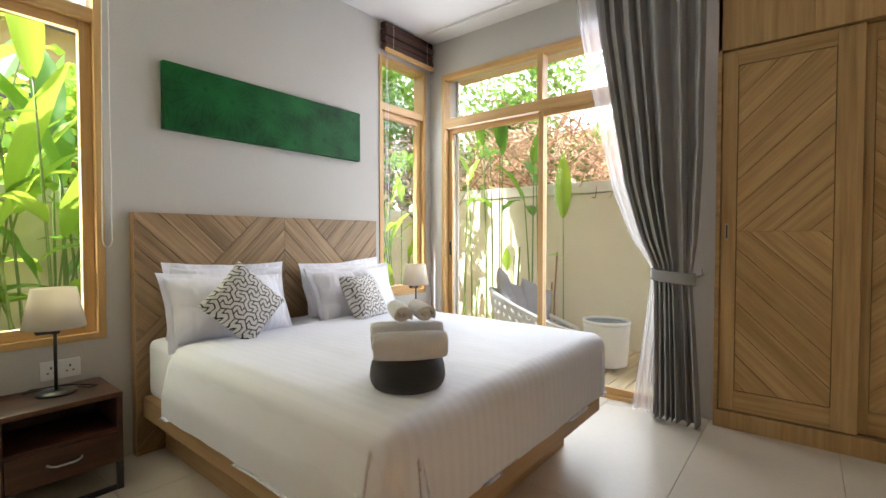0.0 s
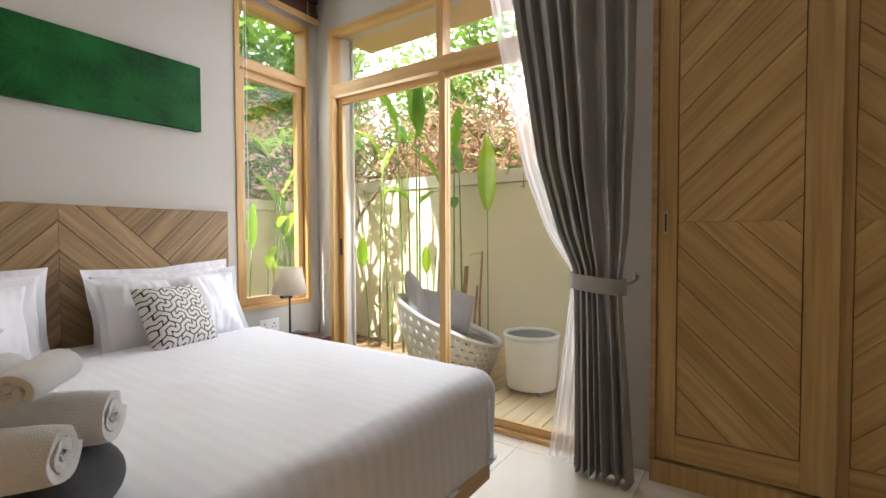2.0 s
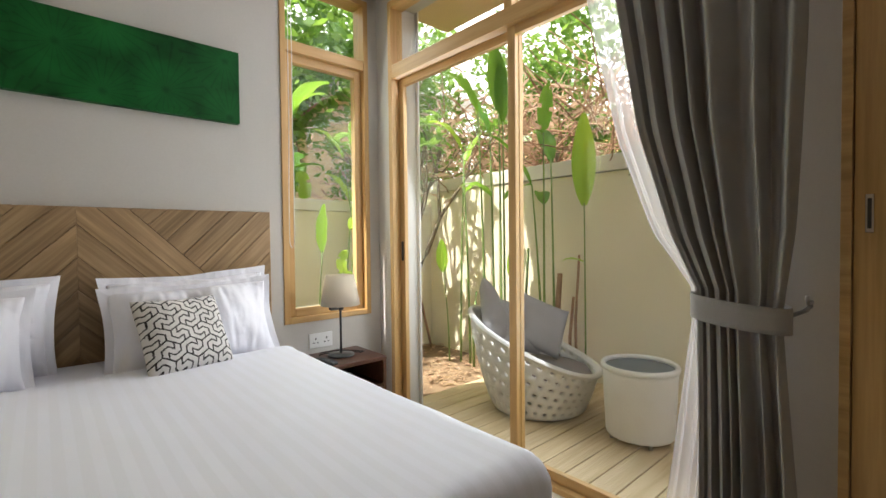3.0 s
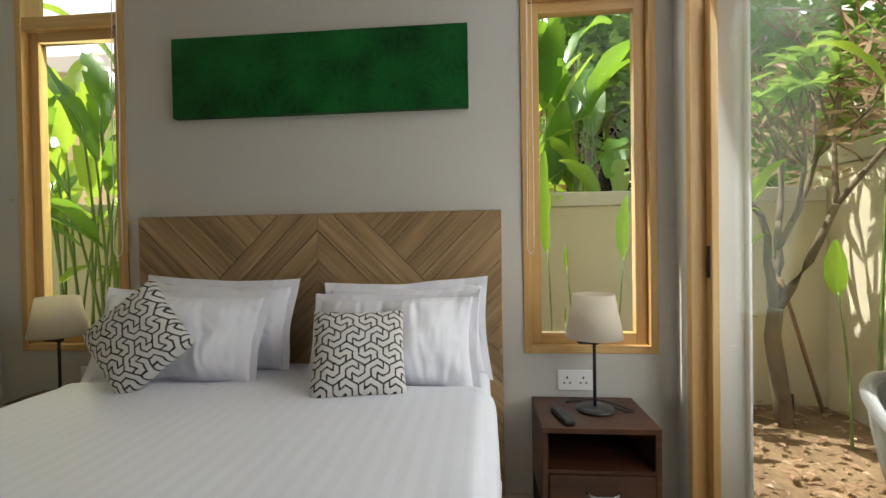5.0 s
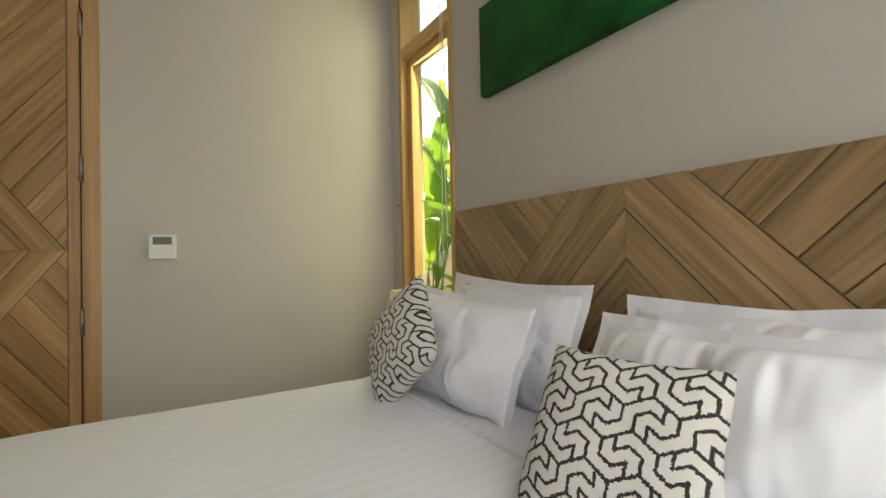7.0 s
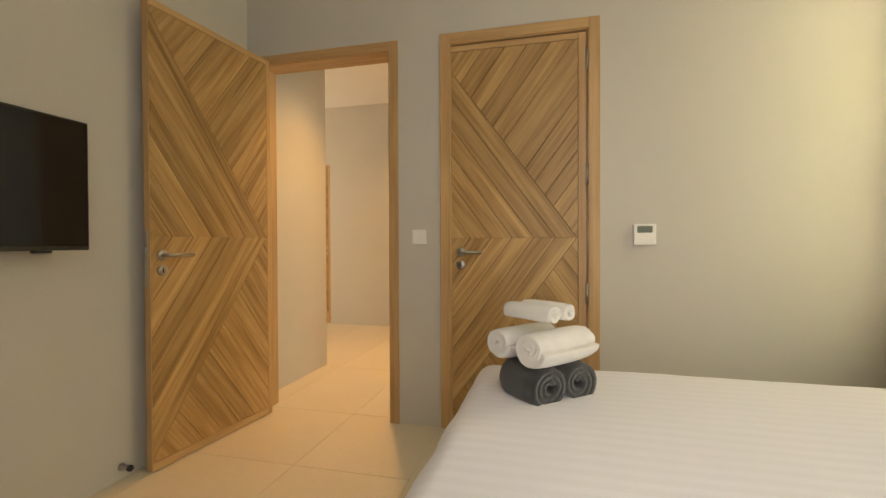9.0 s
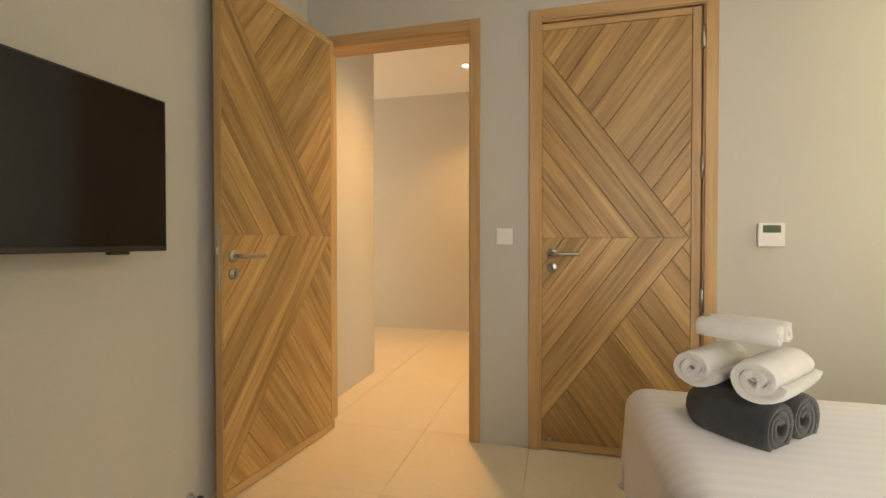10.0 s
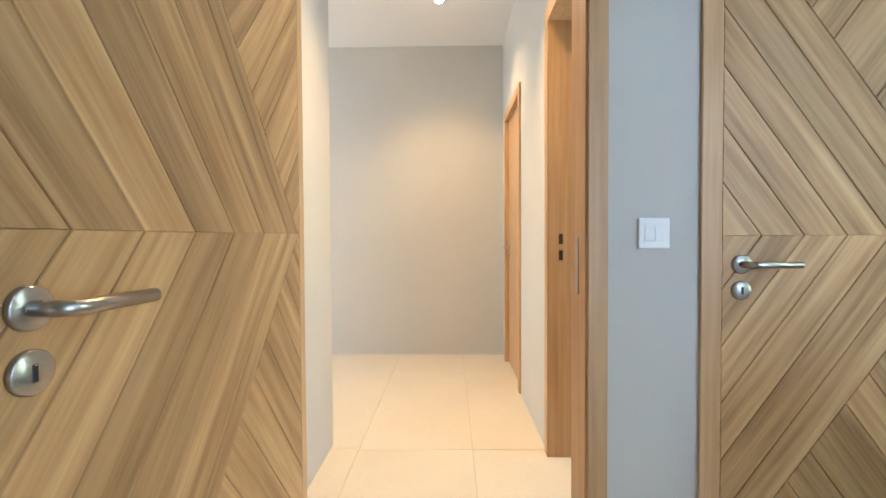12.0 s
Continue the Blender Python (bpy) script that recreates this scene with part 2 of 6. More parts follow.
_m1 = _nt.nodes.new("ShaderNodeMixShader")
_m1.inputs[0].default_value = 0.5
for _a, _b in ((_p.outputs[0], _m1.inputs[1]), (_tl.outputs[0], _m1.inputs[2]), (_m1.outputs[0], _nt.nodes["Material Output"].inputs[0])):
    _nt.links.new(_a, _b)
# the picture: overlapping round leaves with fine rays, stained green
ART, _nt, _p = material("green_leaf_picture")
_v = coords(_nt)
_vo = node(_nt, "ShaderNodeTexVoronoi", Scale=4.0)
_vo.voronoi_dimensions = '2D'
_mp = _nt.nodes.new("ShaderNodeMapping")
_mp.inputs["Rotation"].default_value = (radians(90), 0, 0)
_nt.links.new(_v, _mp.inputs["Vector"])
_nt.links.new(_mp.outputs[0], _vo.inputs["Vector"])
_sub = _nt.nodes.new("ShaderNodeVectorMath")
_sub.operation = 'SUBTRACT'
_nt.links.new(_mp.outputs[0], _sub.inputs[0])
_nt.links.new(_vo.outputs["Position"], _sub.inputs[1])
_gr = _nt.nodes.new("ShaderNodeTexGradient")
_gr.gradient_type = 'RADIAL'
_nt.links.new(_sub.outputs[0], _gr.inputs[0])
_mul = _nt.nodes.new("ShaderNodeMath")
_mul.operation = 'MULTIPLY'
_mul.inputs[1].default_value = 44.0
_nt.links.new(_gr.outputs["Fac"], _mul.inputs[0])
_fr = _nt.nodes.new("ShaderNodeMath")
_fr.operation = 'PINGPONG'
_fr.inputs[1].default_value = 1.0
_nt.links.new(_mul.outputs[0], _fr.inputs[0])
_ray = ramp(_nt, _fr.outputs[0], [(0.04, (0.001, 0.030, 0.006)), (0.30, (0.006, 0.100, 0.018))])
_dis = ramp(_nt, _vo.outputs["Distance"], [(0.02, (0.001, 0.008, 0.004)), (0.09, (0.012, 0.13, 0.026)), (0.42, (0.005, 0.090, 0.016)), (0.60, (0.001, 0.022, 0.004))])
_c = mixed(_nt, mixed(_nt, _ray, _dis, 0.5), ramp(_nt, noise_at(_nt, _v, 6.0), [(0.32, (0.001, 0.024, 0.005)), (0.68, (0.014, 0.15, 0.030))]), 0.42)
_nt.links.new(_c, _p.inputs["Base Color"])
_p.inputs["Roughness"].default_value = 0.5
_p.inputs["Specular IOR Level"].default_value = 0.2
GLASS = plain_glass("window_glass", (0.95, 0.97, 0.95))
CANE = surface("white_woven_resin", (0.66, 0.64, 0.60), (0.76, 0.74, 0.70), 12, 0.55, 160, 0.5)
GREYFAB = surface("grey_outdoor_fabric", (0.30, 0.285, 0.285), (0.38, 0.36, 0.36), 10, 0.9, 260, 0.4)
GREYSEAT = surface("taupe_seat_fabric", (0.22, 0.195, 0.18), (0.28, 0.25, 0.235), 10, 0.9, 260, 0.4)
TUBTOP = surface("slate_tub_lid", (0.10, 0.115, 0.13), (0.15, 0.165, 0.18), 10, 0.5)
DECK = wood("pale_deck_boards", (0.45, 0.33, 0.18), (0.58, 0.45, 0.27), (0.68, 0.55, 0.36), 0.6, 0.2)
SOIL = surface("garden_soil", (0.14, 0.085, 0.045), (0.36, 0.25, 0.15), 7, 0.95, 60, 1.0)
GWALL = surface("garden_wall_paint", (0.65, 0.585, 0.43), (0.73, 0.665, 0.51), 1.6, 0.9, 60, 0.15)
COPING = surface("wall_coping", (0.66, 0.62, 0.53), (0.72, 0.68, 0.60), 3, 0.9, 60, 0.15)
EXT = surface("exterior_render", (0.58, 0.57, 0.55), (0.64, 0.63, 0.61), 2, 0.9, 80, 0.1)
SOFFIT = surface("tan_soffit", (0.62, 0.45, 0.24), (0.70, 0.52, 0.30), 2, 0.8, 80, 0.1)
HOUSE = surface("yellow_render", (0.68, 0.55, 0.30), (0.76, 0.63, 0.37), 1.0, 0.9, 30, 0.1)
ROOF = surface("roof_sheet", (0.55, 0.52, 0.48), (0.68, 0.65, 0.60), 3, 0.8, 30, 0.2)
TERRA = surface("terracotta", (0.42, 0.17, 0.08), (0.60, 0.28, 0.14), 8, 0.85, 60, 0.3)
BARK = surface("pale_bark", (0.10, 0.075, 0.05), (0.27, 0.21, 0.15), 9, 0.9, 60, 0.8, stretch=(1, 1, 0.4))
TWIG = surface("dry_twigs", (0.20, 0.11, 0.06), (0.40, 0.25, 0.15), 9, 0.9, 60, 0.4)
STEM = surface("green_stem", (0.10, 0.17, 0.04), (0.24, 0.33, 0.09), 5, 0.5, 60, 0.1)
LEAF = leafy("banana_leaf", (0.035, 0.12, 0.012), (0.10, 0.26, 0.03), (0.45, 0.75, 0.06))
LEAFB = leafy("bright_leaf", (0.11, 0.27, 0.02), (0.28, 0.47, 0.045), (0.78, 0.98, 0.10))
LEAFT = leafy("tree_leaf", (0.05, 0.13, 0.02), (0.16, 0.30, 0.05), (0.45, 0.70, 0.10))
DRYLEAF = leafy("dry_foliage", (0.34, 0.22, 0.14), (0.58, 0.42, 0.29), (0.80, 0.56, 0.38))
FLOWER = leafy("heliconia_bract", (0.65, 0.10, 0.03), (0.85, 0.22, 0.04), (0.95, 0.3, 0.05))


# ---- builders ----
def obj(name, bm, mat, smooth=False):
    me = bpy.data.meshes.new(name)
    bm.normal_update()
    bm.to_mesh(me)
    bm.free()
    for m in (mat if isinstance(mat, (list, tuple)) else (mat,)):
        me.materials.append(m)
    if smooth:
        for p in me.polygons:
            p.use_smooth = True
    return new(name, me)


def part(name, bm, mat, parent, label="", smooth=False):
    ob = obj(name, bm, mat, smooth)
    ob.parent = parent
    return tagged(ob, label)


def thing(name, m, label, category, group="", kind=""):
    """An empty at the base of a thing, that carries its parts."""
    ob = new(name)
    ob.empty_display_size = 0.05
    ob.matrix_world = m if isinstance(m, Matrix) else Matrix.Translation(m)
    return tagged(ob, label, category, group, kind)


def box(x0, y0, z0, x1, y1, z1, bevel=0.0, seg=2, bm=None):
    b = bmesh.new()
    r = bmesh.ops.create_cube(b, size=1.0)
    for v in r["verts"]:
        v.co = Vector(((x0 + x1) / 2 + v.co.x * (x1 - x0), (y0 + y1) / 2 + v.co.y * (y1 - y0), (z0 + z1) / 2 + v.co.z * (z1 - z0)))
    if bevel:
        bmesh.ops.bevel(b, geom=b.edges[:], offset=bevel, segments=seg, affect='EDGES', profile=0.5)
    return joined(bm, b)


def joined(bm, b):
    """Adds the mesh b to bm, where there is one."""
    if bm is None:
        return b
    me = bpy.data.meshes.new("tmp")
    b.to_mesh(me)
    b.free()
    bm.from_mesh(me)
    bpy.data.meshes.remove(me)
    return bm


def lathe(profile, seg=32, bm=None, m=None):
    """Turns a profile of (radius, height) round the z axis."""
    b = bmesh.new()
    rings = []
    for r, z in profile:
        rings.append([b.verts.new((r * math.cos(2 * math.pi * i / seg), r * math.sin(2 * math.pi * i / seg), z)) for i in range(seg)])
    for a, c in zip(rings, rings[1:]):
        for i in range(seg):
            b.faces.new((a[i], a[(i + 1) % seg], c[(i + 1) % seg], c[i]))
    if profile[0][0] > 1e-4:
        b.faces.new(rings[0][::-1])
    if profile[-1][0] > 1e-4:
        b.faces.new(rings[-1])
    bmesh.ops.remove_doubles(b, verts=b.verts[:], dist=1e-5)
    if m is not None:
        b.transform(m)
    return joined(bm, b)


def tube(points, radius, seg=8, bm=None, taper=1.0):
    """A round tube along points; the radius shrinks to radius * taper."""
    b = bmesh.new()
    pts = [Vector(p) for p in points]
    rings = []
    n = len(pts)
    for i, p in enumerate(pts):
        d = (pts[min(i + 1, n - 1)] - pts[max(i - 1, 0)]).normalized()
        ref = Vector((0, 0, 1)) if abs(d.z) < 0.9 else Vector((1, 0, 0))
        u = d.cross(ref).normalized()
        w = d.cross(u)
        r = radius * (1 + (taper - 1) * i / max(1, n - 1))
        rings.append([b.verts.new(p + (u * math.cos(2 * math.pi * k / seg) + w * math.sin(2 * math.pi * k / seg)) * r) for k in range(seg)])
    for a, c in zip(rings, rings[1:]):
        for k in range(seg):
            b.faces.new((a[k], a[(k + 1) % seg], c[(k + 1) % seg], c[k]))
    b.faces.new(rings[0][::-1])
    b.faces.new(rings[-1])
    return joined(bm, b)


def grid(nu, nv, fn, closed=False, bm=None):
    """A sheet of nu x nv cells, whose corners fn(u, v) gives for u and v from 0 to 1."""
    b = bm or bmesh.new()
    vs = [[b.verts.new(fn(i / nu, j / nv)) for j in range(nv + 1)] for i in range(nu if closed else nu + 1)]
    for i in range(nu):
        a, c = vs[i], vs[(i + 1) % len(vs)]
        for j in range(nv):
            b.faces.new((a[j], c[j], c[j + 1], a[j + 1]))
    return b


def clip(poly, nx, ny, d):
    """The part of a convex polygon where nx * x + ny * y <= d."""
    out = []
    for (x0, y0), (x1, y1) in zip(poly, poly[1:] + poly[:1]):
        a, b = nx * x0 + ny * y0 - d, nx * x1 + ny * y1 - d
        if a <= 0:
            out.append((x0, y0))
        if a * b < 0:
            t = a / (a - b)
            out.append((x0 + t * (x1 - x0), y0 + t * (y1 - y0)))
    return out


def area(poly):
    return abs(sum(x0 * y1 - x1 * y0 for (x0, y0), (x1, y1) in zip(poly, poly[1:] + poly[:1]))) / 2


def shrink(poly, d):
    """A convex polygon moved in by d on all sides."""
    cx, cy = sum(p[0] for p in poly) / len(poly), sum(p[1] for p in poly) / len(poly)
    out = poly
    for (x0, y0), (x1, y1) in zip(poly, poly[1:] + poly[:1]):
        L = math.hypot(x1 - x0, y1 - y0)
        if L < 1e-6:
            continue
        nx, ny = (y1 - y0) / L, -(x1 - x0) / L
        if nx * (cx - x0) + ny * (cy - y0) > 0:
            nx, ny = -nx, -ny
        out = clip(out, nx, ny, nx * x0 + ny * y0 - d)
        if len(out) < 3:
            return []
    return out


def planks(parent, base, region, angle, lines, mat, thick=0.006, gap=0.0008):
    """Lays planks in a convex region of the plane (local x, z of base; y towards the viewer is -y): strips along the angle,
    parted at the offsets in lines, measured across the strips. Each one is a part with its grain along its length."""
    a = radians(angle)
    dx, dy = math.cos(a), math.sin(a)
    nx, ny = -dy, dx
    edges = [-99.0] + sorted(lines) + [99.0]
    for lo, hi in zip(edges, edges[1:]):
        poly = clip(clip(region, nx, ny, hi), -nx, -ny, -lo)
        if len(poly) < 3 or area(poly) < 2e-4:
            continue
        poly = shrink(poly, gap)
        top = shrink(poly, 0.0012) if len(poly) >= 3 else []
        if len(poly) < 3 or len(top) != len(poly):
            continue
        cx, cy = sum(p[0] for p in poly) / len(poly), sum(p[1] for p in poly) / len(poly)
        b = bmesh.new()

        def ring(pts, h):
            return [b.verts.new(((x - cx) * dx + (y - cy) * dy, -h, -(x - cx) * dy + (y - cy) * dx)) for x, y in pts]
        r0, r1, r2 = ring(poly, 0), ring(poly, thick - 0.0018), ring(top, thick)
        n = len(poly)
        for p, q in ((r0, r1), (r1, r2)):
            for i in range(n):
                b.faces.new((p[i], p[(i + 1) % n], q[(i + 1) % n], q[i]))
        b.faces.new(r2)
        bmesh.ops.recalc_face_normals(b, faces=b.faces[:])
        ob = part("plank", b, mat, parent)
        ob.matrix_local = base @ Matrix.Translation((cx, 0, cy)) @ pose(0, 0, 0, 0, -angle, 0)


def spaced(first, step, n):
    return [first + step * i for i in range(n)]


# ---- the large structure ----
CEIL_Z, HALL_Z = 2.83, 2.88
TVY, HBY, GX = -0.385, 3.125, 3.12      # faces of the television wall, the headboard wall and the glass wall
WT = 0.14                               # wall thickness


def wall(name, pieces, label, mat=None):
    bm = None
    for p in pieces:
        bm = box(*p, bm=bm)
    return tagged(obj(name, bm, mat or WALL), label, "wall", kind="structure")


D2 = (-0.272, 0.580, 2.203)             # clear doorway to the corridor: y from, y to, height
D1 = (0.957, 1.712, 2.210)              # closed door
wall("wall_west", [(-WT, TVY - 0.1, 0, 0, D2[0] - 0.03, HALL_Z), (-WT, D2[0] - 0.03, D2[2] + 0.03, 0, D2[1] + 0.03, HALL_Z),
                   (-WT, D2[1] + 0.03, 0, 0, D1[0], HALL_Z), (-WT, D1[0], D1[2], 0, D1[1], HALL_Z), (-WT, D1[1], 0, 0, HBY + 0.2, HALL_Z)],
     "painted plaster wall with two timber doors")
wall("wall_south", [(0, TVY - 0.12, 0, 3.6, TVY, CEIL_Z + 0.05)], "painted plaster wall behind the television")
WL, WR = (0.122, 0.670), (2.487, 3.048)  # timber windows beside the bed: x from, x to
WZ0, WZT, WZ1 = 0.615, 2.16, 2.565       # sill, transom and head
wall("wall_north", [(0, HBY, 0, WL[0], HBY + WT, 3.0), (WL[0], HBY, 0, WL[1], HBY + WT, WZ0), (WL[0], HBY, WZ1, WL[1], HBY + WT, 3.0),
                    (WL[1], HBY, 0, WR[0], HBY + WT, 3.0), (WR[0], HBY, 0, WR[1], HBY + WT, WZ0), (WR[0], HBY, WZ1, WR[1], HBY + WT, 3.0),
                    (WR[1], HBY, 0, GX, HBY + WT, 3.0)], "pale painted plaster wall behind the headboard")
GY0, GY1, GZT, GZ1 = 1.03, 2.985, 2.09, 2.53   # glass front: y from, y to, transom, head
WDX, WDY = 3.04, 0.872                   # wardrobe front and its end
wall("wall_east", [(GX, GY1, 0, GX + 0.2, HBY + WT, 3.0), (GX, GY0, GZ1, GX + 0.2, GY1, 3.0), (GX, WDY + 0.002, 0, GX + 0.2, GY0, 3.0),
                   (GX + 0.5, TVY - 0.12, 0, GX + 0.62, WDY + 0.002, 3.0), (GX + 0.2, WDY - 0.06, 0, GX + 0.62, WDY + 0.002, 3.0)],
     "grey painted plaster wall round the sliding glass doors")
tagged(obj("ceiling", box(-0.0, TVY, CEIL_Z, 3.62, HBY, CEIL_Z + 0.12), CEIL), "plain white painted ceiling", "ceiling", kind="structure")

# floor: a bed of grout with large cream tiles
floor = tagged(obj("floor", box(-3.3, -3.4, -0.12, 3.16, HBY, -0.004), GROUT), "large cream floor tiles with thin joints", "floor", kind="structure")
TX, TY = 1.20, 0.59                     # tile length and width


def tile_mesh(w, d):
    b = box(-w / 2, -d / 2, -0.02, w / 2, d / 2, 0.0)
    bmesh.ops.bevel(b, geom=[e for e in b.edges if all(v.co.z > -0.01 for v in e.verts)], offset=0.0012, segments=1, affect='EDGES')
    me = bpy.data.meshes.new("tile")
    b.to_mesh(me)
    b.free()
    me.materials.append(TILE)
    return me


tile_data = {}
for lo, hi, first in ((-3.3, -0.07, -3.44), (-0.07, 3.14, -0.60)):
    x = first
    while x < hi:
        y = 0.31 - 7 * TY
        while y < HBY:
            x0, x1, y0, y1 = max(x, lo), min(x + TX, hi), max(y, -3.4), min(y + TY, HBY)
            if x1 - x0 > 0.03 and y1 - y0 > 0.03:
                key = (round(x1 - x0, 3), round(y1 - y0, 3))
                if key not in tile_data:
                    tile_data[key] = tile_mesh(key[0] - 0.0025, key[1] - 0.0025)
                t = new("tile", tile_data[key])
                t.location = ((x0 + x1) / 2, (y0 + y1) / 2, 0)
                t.parent = floor
            y += TY
        x += TX


# corridor behind the doorway
wall("wall_corridor_south", [(-1.09, -0.56, 0, -WT, -0.43, HALL_Z)], "short corridor wall")
HD = (-2.72, -1.92, 2.13)
HE = (-0.98, -0.17, 2.175)
HY = 0.69
wall("wall_corridor_north", [(-3.2, HY, 0, HD[0], HY + 0.12, HALL_Z), (HD[0], HY, HD[2], HD[1], HY + 0.12, HALL_Z), (HD[1], HY, 0, HE[0], HY + 0.12, HALL_Z),
                             (HE[0], HY, HE[2], HE[1], HY + 0.12, HALL_Z), (HE[1], HY, 0, -WT, HY + 0.12, HALL_Z)], "corridor wall with two doors")
FD = (-2.15, -1.38, 2.13)
wall("wall_corridor_west", [(-3.08, FD[1], 0, -2.95, HY, HALL_Z), (-3.08, FD[0], FD[2], -2.95, FD[1], HALL_Z), (-3.08, -3.4, 0, -2.95, FD[0], HALL_Z)], "end wall of the corridor")
wall("wall_corridor_end", [(-3.08, -3.5, 0, 0.0, -3.4, HALL_Z), (-0.55, -3.4, 0, -0.45, -0.56, HALL_Z)], "plain closing walls of the corridor")
wall("wall_bathroom", [(-1.3, 2.2, 0, -1.12, 2.3, HALL_Z), (-1.12, 2.2, 0, -0.32, 2.3, 0.9), (-1.12, 2.2, 2.1, -0.32, 2.3, HALL_Z), (-0.32, 2.2, 0, -WT, 2.3, HALL_Z), (-1.4, HY + 0.12, 0, -1.3, 2.3, HALL_Z)], "plain closing walls of the side room")
tagged(obj("ceiling_corridor", box(-3.2, -3.5, HALL_Z, 0.0, 2.4, HALL_Z + 0.1), CEIL), "plain corridor ceiling", "ceiling", kind="structure")
tagged(obj("floor_bathroom", box(-1.4, HY + 0.1, -0.02, -WT, 2.3, 0.002), TILE), "tiled floor of the side room", "floor", kind="structure")


def door_lining(name, face, along, h, depth, width=0.062, proud=0.012):
    """Timber lining and architrave round a doorway in a wall whose face looks to +x at x = face; along: clear y from, y to."""
    y0, y1 = along
    th = thing(name, (face, (y0 + y1) / 2, 0), "light oak door frame with flat architrave", "door frame", kind="structure")
    c = (y0 + y1) / 2
    t = 0.028
    for nm, bx in (("jamb", (-depth, y0 - t - c, 0, 0.002, y0 - c, h + t)), ("jamb", (-depth, y1 - c, 0, 0.002, y1 + t - c, h + t)),
                   ("head", (-depth, y0 - c, h, 0.002, y1 - c, h + t))):
        part(nm, box(*bx, bevel=0.001, seg=1), OAKV if nm == "jamb" else OAKH, th)
    for nm, bx, rot in (("architrave", (0.001, y0 - width - c, 0, proud, y0 - 0.006 - c, h + width), 0), ("architrave", (0.001, y1 + 0.006 - c, 0, proud, y1 + width - c, h + width), 0),
                        ("architrave", (0.001, y0 - 0.006 - c, h + 0.006, proud, y1 + 0.006 - c, h + width), 0)):
        part(nm, box(*bx, bevel=0.002, seg=1), OAKV if bx[5] - bx[2] > 1 else OAKH, th)
    return th


lin2 = door_lining("door_frame", 0, (D2[0], D2[1]), D2[2], WT)
part("strike_plate", box(-0.085, (D2[1] - D2[0]) / 2 - 0.0025, 0.93, -0.06, (D2[1] - D2[0]) / 2 + 0.001, 1.10, 0.001, 1), STEEL, lin2, "steel strike plate")
lin1 = door_lining("door_frame", 0, (D1[0] + 0.003, D1[1] - 0.003), D1[2] - 0.003, WT)


def lever(parent, base, side):
    """Lever handle with round rose and keyhole rose on the face y = 0 (towards -y); side: +1 lever to +x."""
    def at(ob):
        ob.matrix_local = base
        return ob
    R = Matrix.Rotation(radians(90), 4, 'X')
    rose = at(part("handle_rose", lathe([(0.0, 0.0), (0.026, 0.0), (0.026, 0.007), (0.024, 0.009), (0.0, 0.009)], 28, m=R), STEEL, parent, "round brushed steel rose", True))
    tb = tube([(0, -0.008, 0), (0, -0.042, 0), (side * 0.006, -0.05, 0), (side * 0.018, -0.053, 0), (side * 0.13, -0.053, 0)], 0.0095, 14)
    at(part("lever_handle", tb, STEEL, parent, "brushed steel lever handle", True))
    kr = lathe([(0.0, 0.0), (0.026, 0.0), (0.026, 0.007), (0.024, 0.009), (0.0, 0.009)], 28, m=Matrix.Translation((0, 0, -0.073)) @ R)
    at(part("keyhole_rose", kr, STEEL, parent, "round steel keyhole rose", True))
    at(part("keyhole", box(-0.0035, -0.0105, -0.084, 0.0035, -0.0085, -0.063, 0.001, 1), BLACKM, parent))


